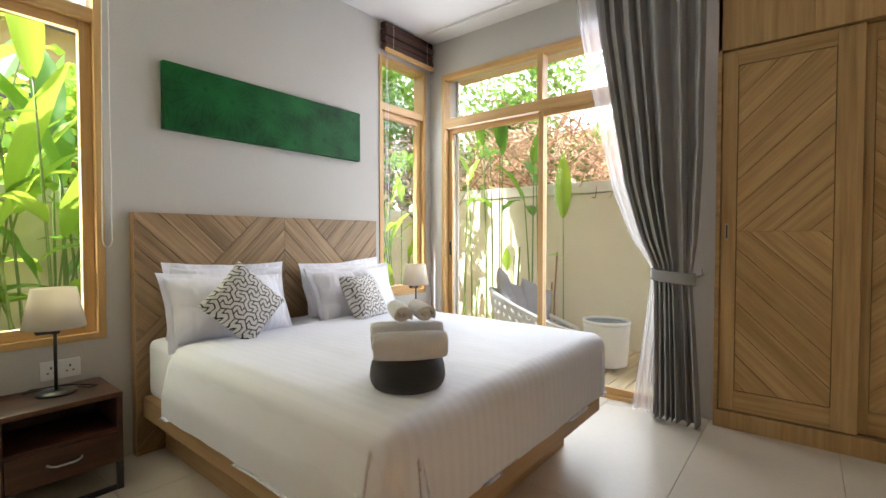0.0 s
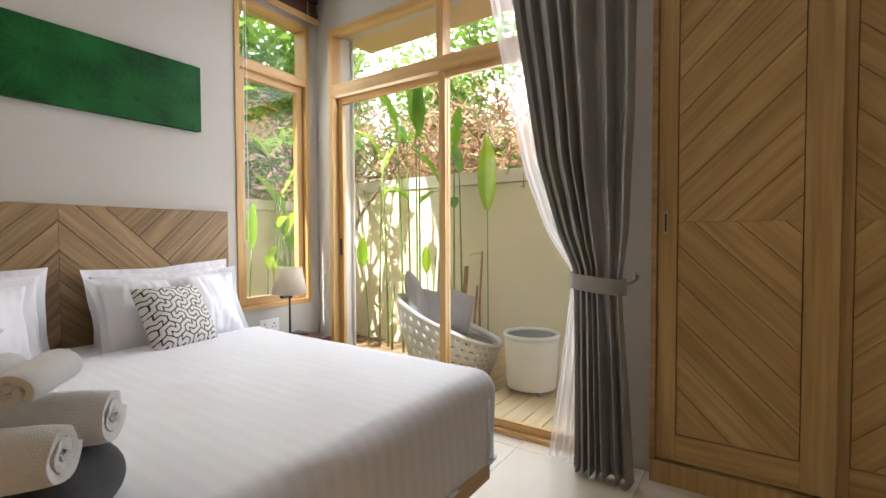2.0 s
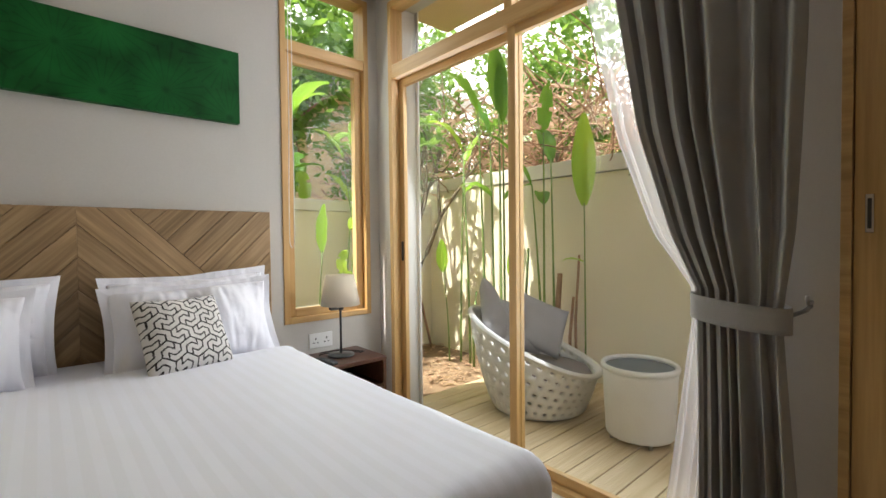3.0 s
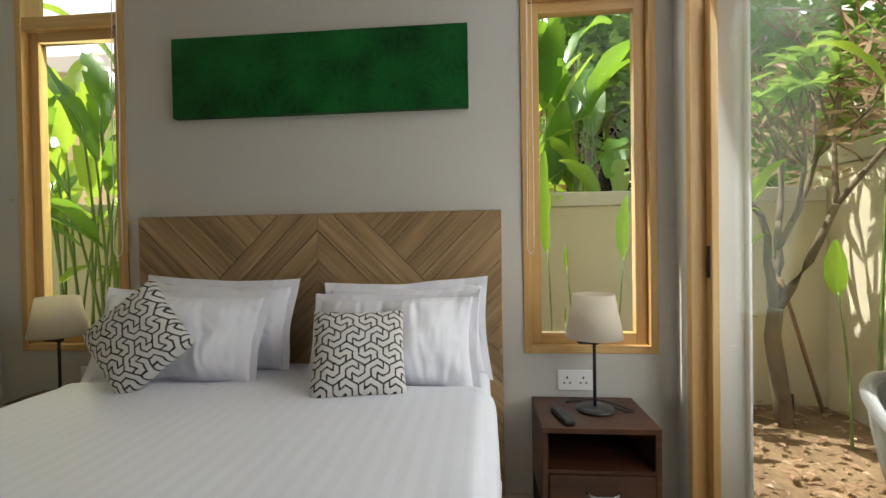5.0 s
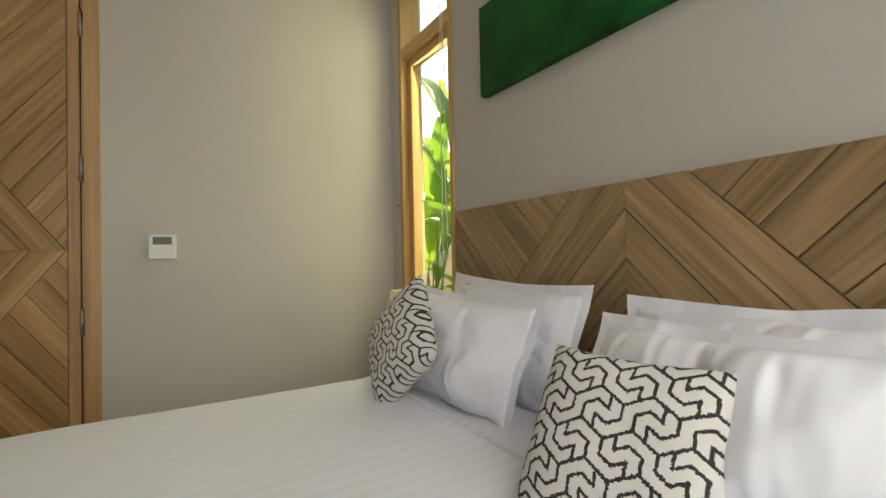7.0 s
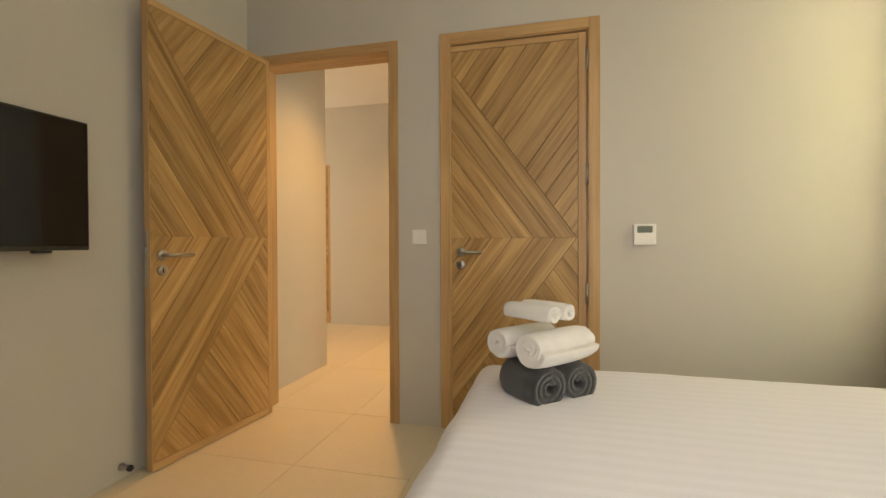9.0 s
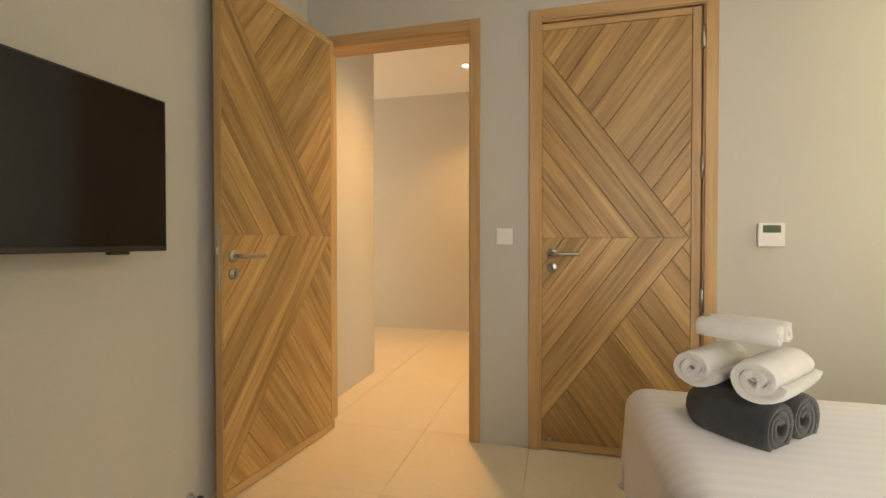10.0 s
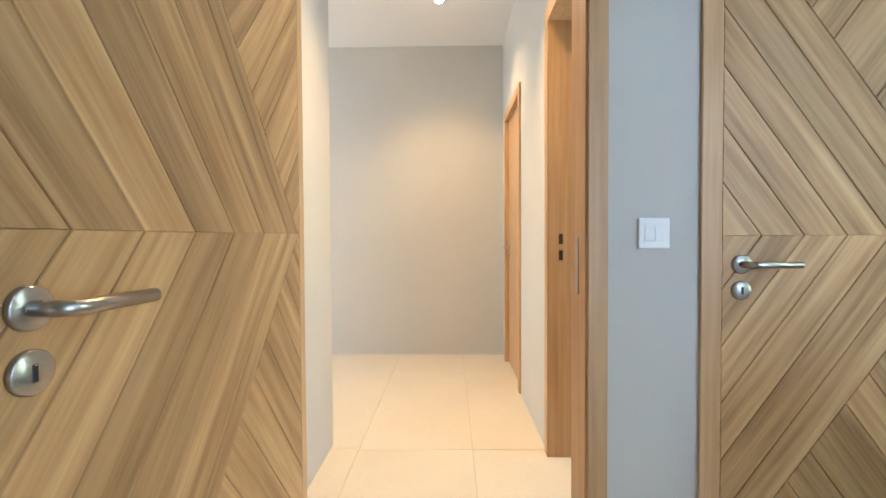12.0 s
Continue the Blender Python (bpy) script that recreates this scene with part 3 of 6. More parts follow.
def chevron_leaf(th, w, h, vertex, border=0.040, first=0.11):
    """Flush door leaf w x h in the local x, z plane, face towards -y, with a big chevron of planks pointing to +x."""
    mat = OAK
    T = 0.04
    part("core", box(0, 0.0, 0.006, w, T - 0.012, h, 0.001, 1), GROOVE, th)
    part("stile", box(w - border, -0.009, 0.006, w, 0.0, h, 0.0015, 1), OAKV, th)
    part("top_rail", box(0, -0.009, h - 0.032, w - border - 0.0015, 0.0, h, 0.0015, 1), OAKF, th)
    part("bottom_rail", box(0, -0.009, 0.006, w - border - 0.0015, 0.0, 0.046, 0.0015, 1), OAKF, th)
    part("edge_strip", box(-0.004, -0.009, 0.006, -0.0003, T - 0.012, h, 0.001, 1), OAKV, th)
    part("back_panel", box(0, T - 0.012, 0.006, w, T - 0.004, h, 0.001, 1), OAK, th)
    x1, z0, z1 = w - border - 0.0015, 0.048, h - 0.034
    a = 54.0
    ca, sa = math.cos(radians(a)), math.sin(radians(a))
    B = Matrix.Identity(4)
    vx, vz = x1 - 0.006, vertex
    vu, vd = vz - 0.0009, vz + 0.0009
    full_up, full_dn = [(0, vu), (x1, vu), (x1, z1), (0, z1)], [(0, z0), (x1, z0), (x1, vd), (0, vd)]
    # upper half: planks that fall to the right inside the chevron, that rise to the right outside
    ni = (sa, ca)
    d = ni[0] * vx + ni[1] * vz
    step = 0.118 * sa
    inner_up, outer_up = clip(full_up, ni[0], ni[1], d), clip(full_up, -ni[0], -ni[1], -d)
    planks(th, B, inner_up, -a, [d - first * sa - step * i for i in range(-0, 16)], mat, 0.009)
    o = -sa * vx + ca * vz
    planks(th, B, outer_up, a, [o + q for q in np.cumsum([0.05, 0.075, 0.075, 0.075, 0.085, 0.085, 0.19, 0.10, 0.10, 0.10, 0.10])], mat, 0.009)
    ni = (sa, -ca)
    d = ni[0] * vx + ni[1] * vz
    inner_dn, outer_dn = clip(full_dn, ni[0], ni[1], d), clip(full_dn, -ni[0], -ni[1], -d)
    dn = [-(d - first * sa - step * i) for i in range(16)]
    planks(th, B, inner_dn, a, dn, mat, 0.009)
    o = sa * vx + ca * vz
    planks(th, B, outer_dn, -a, [o - q for q in np.cumsum([0.05, 0.075, 0.075, 0.085, 0.085, 0.085, 0.10, 0.16, 0.10, 0.10, 0.10])], mat, 0.009)


# closed door in the west wall: local x runs along +y, the face looks to +x
FACE_E = Matrix.Rotation(radians(90), 4, 'Z')
door_1 = thing("door_1", Matrix.Translation((-0.012, D1[0] + 0.006, 0)) @ FACE_E, "closed oak door with chevron planks and steel lever", "door", kind="structure")
chevron_leaf(door_1, D1[1] - D1[0] - 0.016, D1[2] - 0.012, 1.10)
lever(door_1, Matrix.Translation((0.052, -0.009, 1.02)), 1)
for hz in (2.05, 1.44, 0.80):
    part("hinge", lathe([(0.0, 0), (0.008, 0), (0.008, 0.11), (0.0, 0.11)], 12, m=Matrix.Translation((D1[1] - D1[0] - 0.012, -0.016, hz - 0.055))), STEEL, door_1, "steel barrel hinge", True)
part("door_stop_pin", lathe([(0, 0), (0.010, 0), (0.010, 0.02), (0, 0.02)], 12, m=Matrix.Translation((0.04, -0.009, 0.06)) @ Matrix.Rotation(radians(90), 4, 'X')), STEEL, door_1, smooth=True)

# open door leaf of the doorway, swung back towards the television wall; its chevron points to the hinge
ang = math.degrees(math.atan2(-0.08, 0.805))
LW = 0.80
hinge = Vector((0.030, -0.211, 0))
way = Vector((math.cos(radians(ang)), math.sin(radians(ang)), 0))
free = hinge + way * LW
door_2 = thing("door_2", Matrix.Translation(free) @ Matrix.Rotation(radians(ang + 180), 4, 'Z'), "open oak door leaf with chevron planks and lever", "door", kind="structure")
chevron_leaf(door_2, LW, 2.218, 1.11, 0.030, 0.06)
lever(door_2, Matrix.Translation((0.055, -0.009, 1.02)), 1)
part("lock_plate", box(-0.0065, 0.003, 0.87, -0.0042, 0.022, 1.14, 0.0008, 1), STEEL, door_2, "brushed steel lock plate")
part("latch", box(-0.016, 0.007, 1.03, -0.004, 0.018, 1.06, 0.002, 1), STEEL, door_2, "steel latch bolt")
for hz in (2.05, 1.3, 0.25):
    part("hinge", lathe([(0.0, 0), (0.008, 0), (0.008, 0.11), (0.0, 0.11)], 12, m=Matrix.Translation((LW + 0.004, 0.03, hz - 0.055))), STEEL, door_2, "steel barrel hinge", True)

# doors of the corridor
lin3 = thing("door_frame", (0, HY, 0), "light oak door frame of the side room", "door frame", kind="structure")
for bx in ((HE[0] - 0.045, -0.012, 0, HE[0] + 0.02, 0.135, HE[2] + 0.045), (HE[1] - 0.02, -0.012, 0, HE[1] + 0.02, 0.135, HE[2] + 0.045), (HE[0] + 0.0205, -0.012, HE[2] - 0.02, HE[1] - 0.0205, 0.135, HE[2] + 0.045)):
    part("lining", box(*bx, bevel=0.002, seg=1), OAKV, lin3)
for z in (1.01, 1.09):
    part("strike_plate", box(HE[0] + 0.0205, 0.045, z - 0.025, HE[0] + 0.0225, 0.065, z + 0.025), BLACKM, lin3)
lin4 = thing("door_frame", (0, HY, 0), "light oak door frame in the corridor", "door frame", kind="structure")
for bx in ((HD[0] - 0.045, -0.014, 0, HD[0] + 0.02, 0.135, HD[2] + 0.045), (HD[1] - 0.02, -0.014, 0, HD[1] + 0.045, 0.135, HD[2] + 0.045), (HD[0] + 0.0205, -0.014, HD[2] - 0.02, HD[1] - 0.0205, 0.135, HD[2] + 0.045)):
    part("lining", box(*bx, bevel=0.002, seg=1), OAKV, lin4)
door_3 = thing("door_3", (HD[0], HY + 0.02, 0), "closed oak door in the corridor", "door", kind="structure")
part("leaf", box(0.023, 0, 0.006, HD[1] - HD[0] - 0.023, 0.04, HD[2] - 0.024, 0.001, 1), OAKV, door_3)
lever(door_3, Matrix.Translation((0.06, 0, 1.02)), 1)
door_4 = thing("door_4", Matrix.Translation((-2.985, FD[0], 0)) @ FACE_E, "closed oak door with chevron planks at the corridor end", "door", kind="structure")
chevron_leaf(door_4, FD[1] - FD[0] - 0.004, FD[2] - 0.004, 1.10)
lever(door_4, Matrix.Translation((0.69, -0.009, 1.02)), -1)

# side room door, swung open into the room
door_5 = thing("door_5", Matrix.Translation((HE[1] - 0.023, HY + 0.14, 0)) @ Matrix.Rotation(radians(88), 4, 'Z'), "oak door standing open into the side room", "door", kind="structure")
part("leaf", box(0.0, 0, 0.006, HE[1] - HE[0] - 0.046, 0.04, HE[2] - 0.024, 0.001, 1), OAKV, door_5)
lever(door_5, Matrix.Translation((HE[1] - HE[0] - 0.10, 0, 1.02)), -1)
down = thing("ceiling_light", (-2.15, 0.125, HALL_Z), "small recessed warm downlight in the corridor ceiling", "downlight", "corridor downlights")
part("trim_ring", lathe([(0.030, -0.004), (0.045, -0.004), (0.045, 0.0), (0.030, 0.0)], 24), PLASTIC, down, smooth=True)
GLOW, gnt, gp = material("lamp_glow")
gp.inputs["Emission Color"].default_value, gp.inputs["Emission Strength"].default_value = (1.0, 0.8, 0.5, 1), 40.0
part("lens", lathe([(0.0, -0.013), (0.014, -0.011), (0.024, -0.006), (0.028, -0.001), (0.0, -0.0005)], 20), GLOW, down, "glowing lens")
copy_thing(down, Matrix.Translation((-0.72, 0.24, HALL_Z)))


# ---- windows and glass front ----
def timber_window(name, x0, x1, label):
    """Fixed transom light over a casement, in the wall y = HBY."""
    th = thing(name, ((x0 + x1) / 2, HBY, 0), label, "window", "windows beside the bed", "structure")
    c = (x0 + x1) / 2
    a, b = x0 - c, x1 - c
    f, p, d = 0.032, -0.008, 0.11
    for nm, bx in (("frame_side", (a, p, WZ0, a + f, d, WZ1)), ("frame_side", (b - f, p, WZ0, b, d, WZ1)), ("frame_head", (a + f, p, WZ1 - f, b - f, d, WZ1)),
                   ("window_sill", (a + f, p, WZ0, b - f, d, WZ0 + f)), ("transom", (a + f, p + 0.006, WZT - 0.025, b - f, d, WZT + 0.035))):
        part(nm, box(*bx, bevel=0.0015, seg=1), TEAKV if nm == "frame_side" else TEAK, th)
    s = 0.048
    A, Bx, z0, z1 = a + f, b - f, WZ0 + f, WZT - 0.025
    part("casement", box(A, 0.03, z0, A + s, 0.075, z1, 0.002, 1), TEAKV, th)
    part("casement", box(Bx - s, 0.03, z0, Bx, 0.075, z1, 0.002, 1), TEAKV, th)
    part("casement", box(A + s, 0.03, z0, Bx - s, 0.075, z0 + s, 0.002, 1), TEAK, th)
    part("casement", box(A + s, 0.03, z1 - s, Bx - s, 0.075, z1, 0.002, 1), TEAK, th)
    for nm, bx in (("pane", (A + s - 0.004, 0.05, z0 + s - 0.004, Bx - s + 0.004, 0.056, z1 - s + 0.004)), ("pane", (A + 0.001, 0.05, WZT + 0.034, Bx - 0.001, 0.056, WZ1 - f - 0.001))):
        g = part(nm, box(*bx), GLASS, th, "clear glass pane")
        g.visible_shadow = False
    return th


timber_window("window_1", *WL, "tall timber window with transom light by the bed")
timber_window("window_2", *WR, "tall timber window with transom light by the bed")

front = thing("window_3", (GX, 0, 0), "timber sliding glass doors with transom lights above", "sliding door", kind="structure")
PX = -0.015
MY = 2.035                                # mullion line
for nm, bx in (("frame_side", (PX, GY1 - 0.035, 0, 0.072, GY1, GZ1)), ("frame_side", (PX, GY0, 0, 0.072, GY0 + 0.035, GZ1)),
               ("frame_head", (PX, GY0 + 0.035, GZ1 - 0.045, 0.072, GY1 - 0.035, GZ1)), ("transom", (PX, GY0 + 0.035, GZT - 0.03, 0.072, GY1 - 0.035, GZT + 0.05)),
               ("threshold", (PX - 0.01, GY0 + 0.035, -0.002, 0.11, GY1 - 0.035, 0.024)), ("mullion", (PX, MY - 0.024, GZT + 0.05, 0.072, MY + 0.024, GZ1 - 0.045))):
    part(nm, box(*bx, bevel=0.002, seg=1), TEAKV if nm in ("frame_side", "mullion") else TEAKY, front)


def sash(y0, y1, x):
    z0, z1, s = 0.024, GZT - 0.03, 0.044
    for bx in ((x, y0, z0, x + 0.028, y0 + s, z1), (x, y1 - s, z0, x + 0.028, y1, z1), (x, y0 + s, z0, x + 0.028, y1 - s, z0 + s), (x, y0 + s, z1 - s, x + 0.028, y1 - s, z1)):
        part("sash_rail", box(*bx, bevel=0.002, seg=1), TEAKV if bx[5] - bx[2] > 1 else TEAKY, front)
    g = part("pane", box(x + 0.012, y0 + s - 0.004, z0 + s - 0.004, x + 0.018, y1 - s + 0.004, z1 - s + 0.004), GLASS, front, "clear glass pane")
    g.visible_shadow = False


sash(MY - 0.022, GY1 - 0.036, 0.040)
sash(GY0 + 0.036, MY + 0.022, 0.008)
for y0, y1 in ((GY0 + 0.035, MY - 0.024), (MY + 0.024, GY1 - 0.035)):
    g = part("pane", box(0.03, y0 + 0.001, GZT + 0.051, 0.036, y1 - 0.001, GZ1 - 0.046), GLASS, front, "clear glass pane")
    g.visible_shadow = False
part("lock_pull", box(0.034, GY1 - 0.070, 0.95, 0.0395, GY1 - 0.050, 1.07, 0.002, 1), BLACKM, front, "black recessed lock")


# ---- wardrobe ----
wd = thing("wardrobe", (WDX, WDY, 0), "built-in oak wardrobe with two chevron sliding doors", "wardrobe")
wd.matrix_world = Matrix.Translation((WDX, WDY, 0)) @ Matrix.Rotation(radians(-90), 4, 'Z')   # local x runs to -y, face looks to -x
WL_ = WDY - TVY - 0.002
part("carcass", box(0.0, 0.10, 0.0, WL_, 0.55, CEIL_Z - 0.002), GROOVE, wd)
part("end_stile", box(0.0, 0.0, 0.10, 0.022, 0.099, CEIL_Z - 0.004, 0.001, 1), WARD, wd).matrix_local = Matrix.Identity(4)


def upright(bx, parent, name, mat):
    """A board whose grain runs along z: built lying down and turned up."""
    x0, y0, z0, x1, y1, z1 = bx
    ob = part(name, box(-(z1 - z0) / 2, y0, -(x1 - x0) / 2, (z1 - z0) / 2, y1, (x1 - x0) / 2, 0.0015, 1), mat, parent)
    ob.matrix_local = Matrix.Translation(((x0 + x1) / 2, 0, (z0 + z1) / 2)) @ Matrix.Rotation(radians(-90), 4, 'Y')
    return ob


for i in range(7):
    upright((0.185 * i, 0.0, 0.0, min(0.185 * (i + 1), WL_), 0.10, 0.098), wd, "plinth_board", WARD)
for i in range(3):
    upright((0.43 * i + 0.001, 0.0, 2.176, min(0.43 * (i + 1), WL_), 0.10, CEIL_Z - 0.004), wd, "top_panel", WARD)


def sliding_door(x0, w, y, point):
    """Framed sliding door with a chevron panel; point: +1 towards local x, -1 away from it."""
    dz0, dz1 = 0.106, 2.168
    dr = part("sliding_door", box(x0, y + 0.012, dz0, x0 + w, y + 0.035, dz1), GROOVE, wd, "oak framed sliding door with chevron panel")
    s0, s1, rt, rb = 0.075, 0.105, 0.085, 0.115
    if point > 0:
        s0, s1 = 0.07, 0.105
    for bx in ((x0, y, dz0, x0 + s0, y + 0.0118, dz1), (x0 + w - s1, y, dz0, x0 + w, y + 0.0118, dz1)):
        upright(bx, dr, "stile", WARD)
    for bx in ((x0 + s0, y, dz1 - rt, x0 + w - s1, y + 0.0118, dz1), (x0 + s0, y, dz0, x0 + w - s1, y + 0.0118, dz0 + rb)):
        part("rail", box(*bx, bevel=0.0015, seg=1), WARD, dr)
    a0, a1, z0, z1, vz = x0 + s0 + 0.002, x0 + w - s1 - 0.002, dz0 + rb + 0.002, dz1 - rt - 0.002, 1.14
    up, dn = [(a0, vz - 0.0009), (a1, vz - 0.0009), (a1, z1), (a0, z1)], [(a0, z0), (a1, z0), (a1, vz + 0.0009), (a0, vz + 0.0009)]
    base = Matrix.Translation((0, y + 0.0125, 0))
    k = math.sqrt(0.5)
    for reg, sgn in ((up, 1), (dn, -1)):
        angle = 45 * sgn * (-point)
        r = radians(angle)
        nx, nz = -math.sin(r), math.cos(r)
        anchor = a1 if point < 0 else a0
        v0 = nx * anchor + nz * vz
        planks(dr, base, reg, angle, [v0 + 0.1085 * (i + 0.64) for i in range(-16, 17)], WARD, 0.007)
    return dr


sd1 = sliding_door(0.024, 0.605, 0.018, -1)
sd2 = sliding_door(0.60, WL_ - 0.60, 0.055, 1)
part("recessed_pull", box(0.046, 0.0155, 1.09, 0.062, 0.0178, 1.187, 0.001, 1), STEEL, sd1, "brushed steel recessed pull")
part("pull_slot", box(0.050, 0.0145, 1.10, 0.058, 0.0153, 1.177), BLACKM, sd1)

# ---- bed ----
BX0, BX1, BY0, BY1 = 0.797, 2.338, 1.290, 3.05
bed = thing("bed", ((BX0 + BX1) / 2, 2.15, 0), "low oak platform bed on a recessed plinth", "bed")
cx = (BX0 + BX1) / 2


def lb(x0, y0, z0, x1, y1, z1, bev=0.003):
    return box(x0 - cx, y0 - 2.15, z0, x1 - cx, y1 - 2.15, z1, bev, 2)


def along_y(name, x0, y0, z0, x1, y1, z1, mat, parent):
    ob = part(name, box(-(y1 - y0) / 2, -(x1 - x0) / 2, z0, (y1 - y0) / 2, (x1 - x0) / 2, z1, 0.003, 2), mat, parent)
    ob.matrix_local = Matrix.Translation(((x0 + x1) / 2 - cx, (y0 + y1) / 2 - 2.15, 0)) @ Matrix.Rotation(radians(90), 4, 'Z')
    return ob


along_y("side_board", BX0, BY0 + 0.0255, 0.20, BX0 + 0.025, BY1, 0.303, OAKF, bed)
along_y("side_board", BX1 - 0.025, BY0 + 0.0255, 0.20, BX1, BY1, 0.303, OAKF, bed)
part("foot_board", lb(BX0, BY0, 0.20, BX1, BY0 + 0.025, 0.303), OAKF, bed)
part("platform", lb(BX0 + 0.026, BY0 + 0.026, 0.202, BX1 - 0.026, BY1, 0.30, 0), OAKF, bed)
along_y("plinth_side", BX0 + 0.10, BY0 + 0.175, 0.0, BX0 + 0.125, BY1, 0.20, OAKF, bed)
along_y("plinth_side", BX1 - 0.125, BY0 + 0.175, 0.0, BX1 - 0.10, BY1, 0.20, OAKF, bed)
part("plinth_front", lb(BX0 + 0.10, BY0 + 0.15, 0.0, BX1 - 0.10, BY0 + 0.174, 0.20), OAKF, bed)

hb = thing("headboard", (0, 3.052, 0), "oak headboard with nested chevron planks", "headboard")
HX0, HX1, HZ = 0.772, 2.392, 1.234
part("backing", box(HX0 + 0.002, 0.014, 0.0, HX1 - 0.002, HBY - 3.052 - 0.001, HZ - 0.002), OAKL, hb)
for x0, x1 in ((HX0 - 0.0015, HX0 + 0.012), (HX1 - 0.008, HX1 + 0.0015)):
    upright((x0, 0.008, 0.0, x1, 0.05, HZ - 0.001), hb, "edge_strip", OAKF)
hx0, hx1, mx, over = HX0, HX1, 1.602, 0.0015
hbase = Matrix.Translation((0, 0.0135, 0))
k = math.sqrt(0.5)
apex = 1.405
for sgn in (1, -1):                      # left half, then right half
    half = [(hx0, 0.02), (mx + over, 0.02), (mx + over, HZ), (hx0, HZ)] if sgn > 0 else [(mx - over, 0.02), (hx1, 0.02), (hx1, HZ), (mx - over, HZ)]
    # boundary: z = apex - |x - mx|
    nx, nz = (-sgn * k, k)
    d = nx * mx + nz * apex
    inner, outer = clip(half, nx, nz, d), clip(half, -nx, -nz, -d)
    planks(hb, hbase, inner, 45 * sgn, [nx * mx + nz * z for z in (1.295, 1.16, 1.026, 0.89, 0.755, 0.62, 0.48, 0.34, 0.20)], OAKL, 0.010, 0.0014)
    e = sgn * k * mx + k * apex
    planks(hb, hbase, outer, -45 * sgn, [e + 0.095 * i + 0.03 for i in range(-16, 10)], OAKL, 0.010, 0.0014)

# mattress with its sheet
def rounded_slab(x0, x1, y0, y1, z0, z1, r):
    """A soft slab: a closed skin with round upper edges, flat below."""
    b = box(x0, y0, z0, x1, y1, z1)
    bmesh.ops.bevel(b, geom=b.edges[:], offset=r, segments=6, affect='EDGES', profile=0.6)
    bmesh.ops.subdivide_edges(b, edges=[e for e in b.edges if e.calc_length() > 0.12], cuts=26, use_grid_fill=True)
    return b


mat_ob = tagged(obj("mattress", rounded_slab(BX0 + 0.02, BX1 - 0.004, BY0 + 0.03, BY1 - 0.01, 0.301, 0.594, 0.05), LINEN, True), "white sheeted mattress on the oak platform", "mattress")


def duvet_at(u, v):
    """Duvet: u across the bed from side to side (with the drop on both sides), v from the foot drop to the turned head edge."""
    x0, x1, y0, y1, top = BX0 - 0.004, BX1 - 0.004, BY0 - 0.032, 2.66, 0.616
    drop = 0.30
    r = 0.068
    W, L = x1 - x0, y1 - y0
    s = u * (W + 2 * drop) - drop
    t = v * (L + drop) - drop

    def fold(s, W):
        """Position and fall of cloth laid over an edge with a round of radius r."""
        if s < r:
            q = r - s
            if q < r * math.pi / 2:
                a = q / r
                return r - r * math.sin(a), r * (1 - math.cos(a))
            return 0.0, r + (q - r * math.pi / 2)
        return s, 0.0
    if s <= W / 2:
        px, fx = fold(s, W)
    else:
        px, fx = fold(W - s, W)
        px = W - px
    py, fy = fold(t, L)
    f = max(fx, fy) if min(fx, fy) < 1e-6 else math.sqrt(fx * fx + fy * fy)
    z = max(top - f, 0.318 + 0.006 * noise.noise(Vector((u * 9, v * 9, 3))))
    # pull the corner in, so that the two drops meet in a round
    if fx > 0 and fy > 0:
        kx = min(1, fy / 0.25) * 0.05
        px += kx if s <= W / 2 else -kx
        py += min(1, fx / 0.25) * 0.05
    x, y = x0 + px, y0 + py
    spread = max(0.0, min(1.0, (y - 2.15) / 0.45))           # lies wider towards the head on the window side
    x += 0.012 * max(0.0, s / W) ** 3 * spread * spread * (3 - 2 * spread) if s > 0 else 0.0
    p = Vector((x, y, z))
    edge = max(0.0, (v - 0.965) / 0.035)
    z += 0.004 * noise.noise(p * 3.1) + 0.0022 * noise.noise(p * 9.0)
    if f > 0.0:
        out = 0.045 * min(1.0, f / 0.2)
        if fx > fy:
            x += -out if s <= W / 2 else out * 0.12
        else:
            y -= out * 0.4
    if f > 0.02:
        w = 0.006 * noise.noise(Vector((x * 7, y * 7, 0.5)))
        x += w
        y += w
    z += 0.010 * math.sin(math.pi * min(1, edge)) - 0.012 * edge
    return (x, y, z)


duvet = thing("duvet", (cx, 2.0, 0.33), "white striped duvet spread smooth over the mattress", "duvet")
duv = part("cover", grid(130, 120, duvet_at), STRIPED, duvet, smooth=True)
duv.matrix_parent_inverse = duvet.matrix_world.inverted()
hem = part("hem", tube([Vector(duvet_at(0.16 + 0.68 * k / 40, 1.0)) + Vector((0, 0.004, -0.002)) for k in range(41)], 0.011, 8), STRIPED, duvet, "stitched head hem", True)
hem.matrix_parent_inverse = duvet.matrix_world.inverted()
sm = duv.modifiers.new("thickness", 'SOLIDIFY')
sm.thickness, sm.offset = 0.014, -1


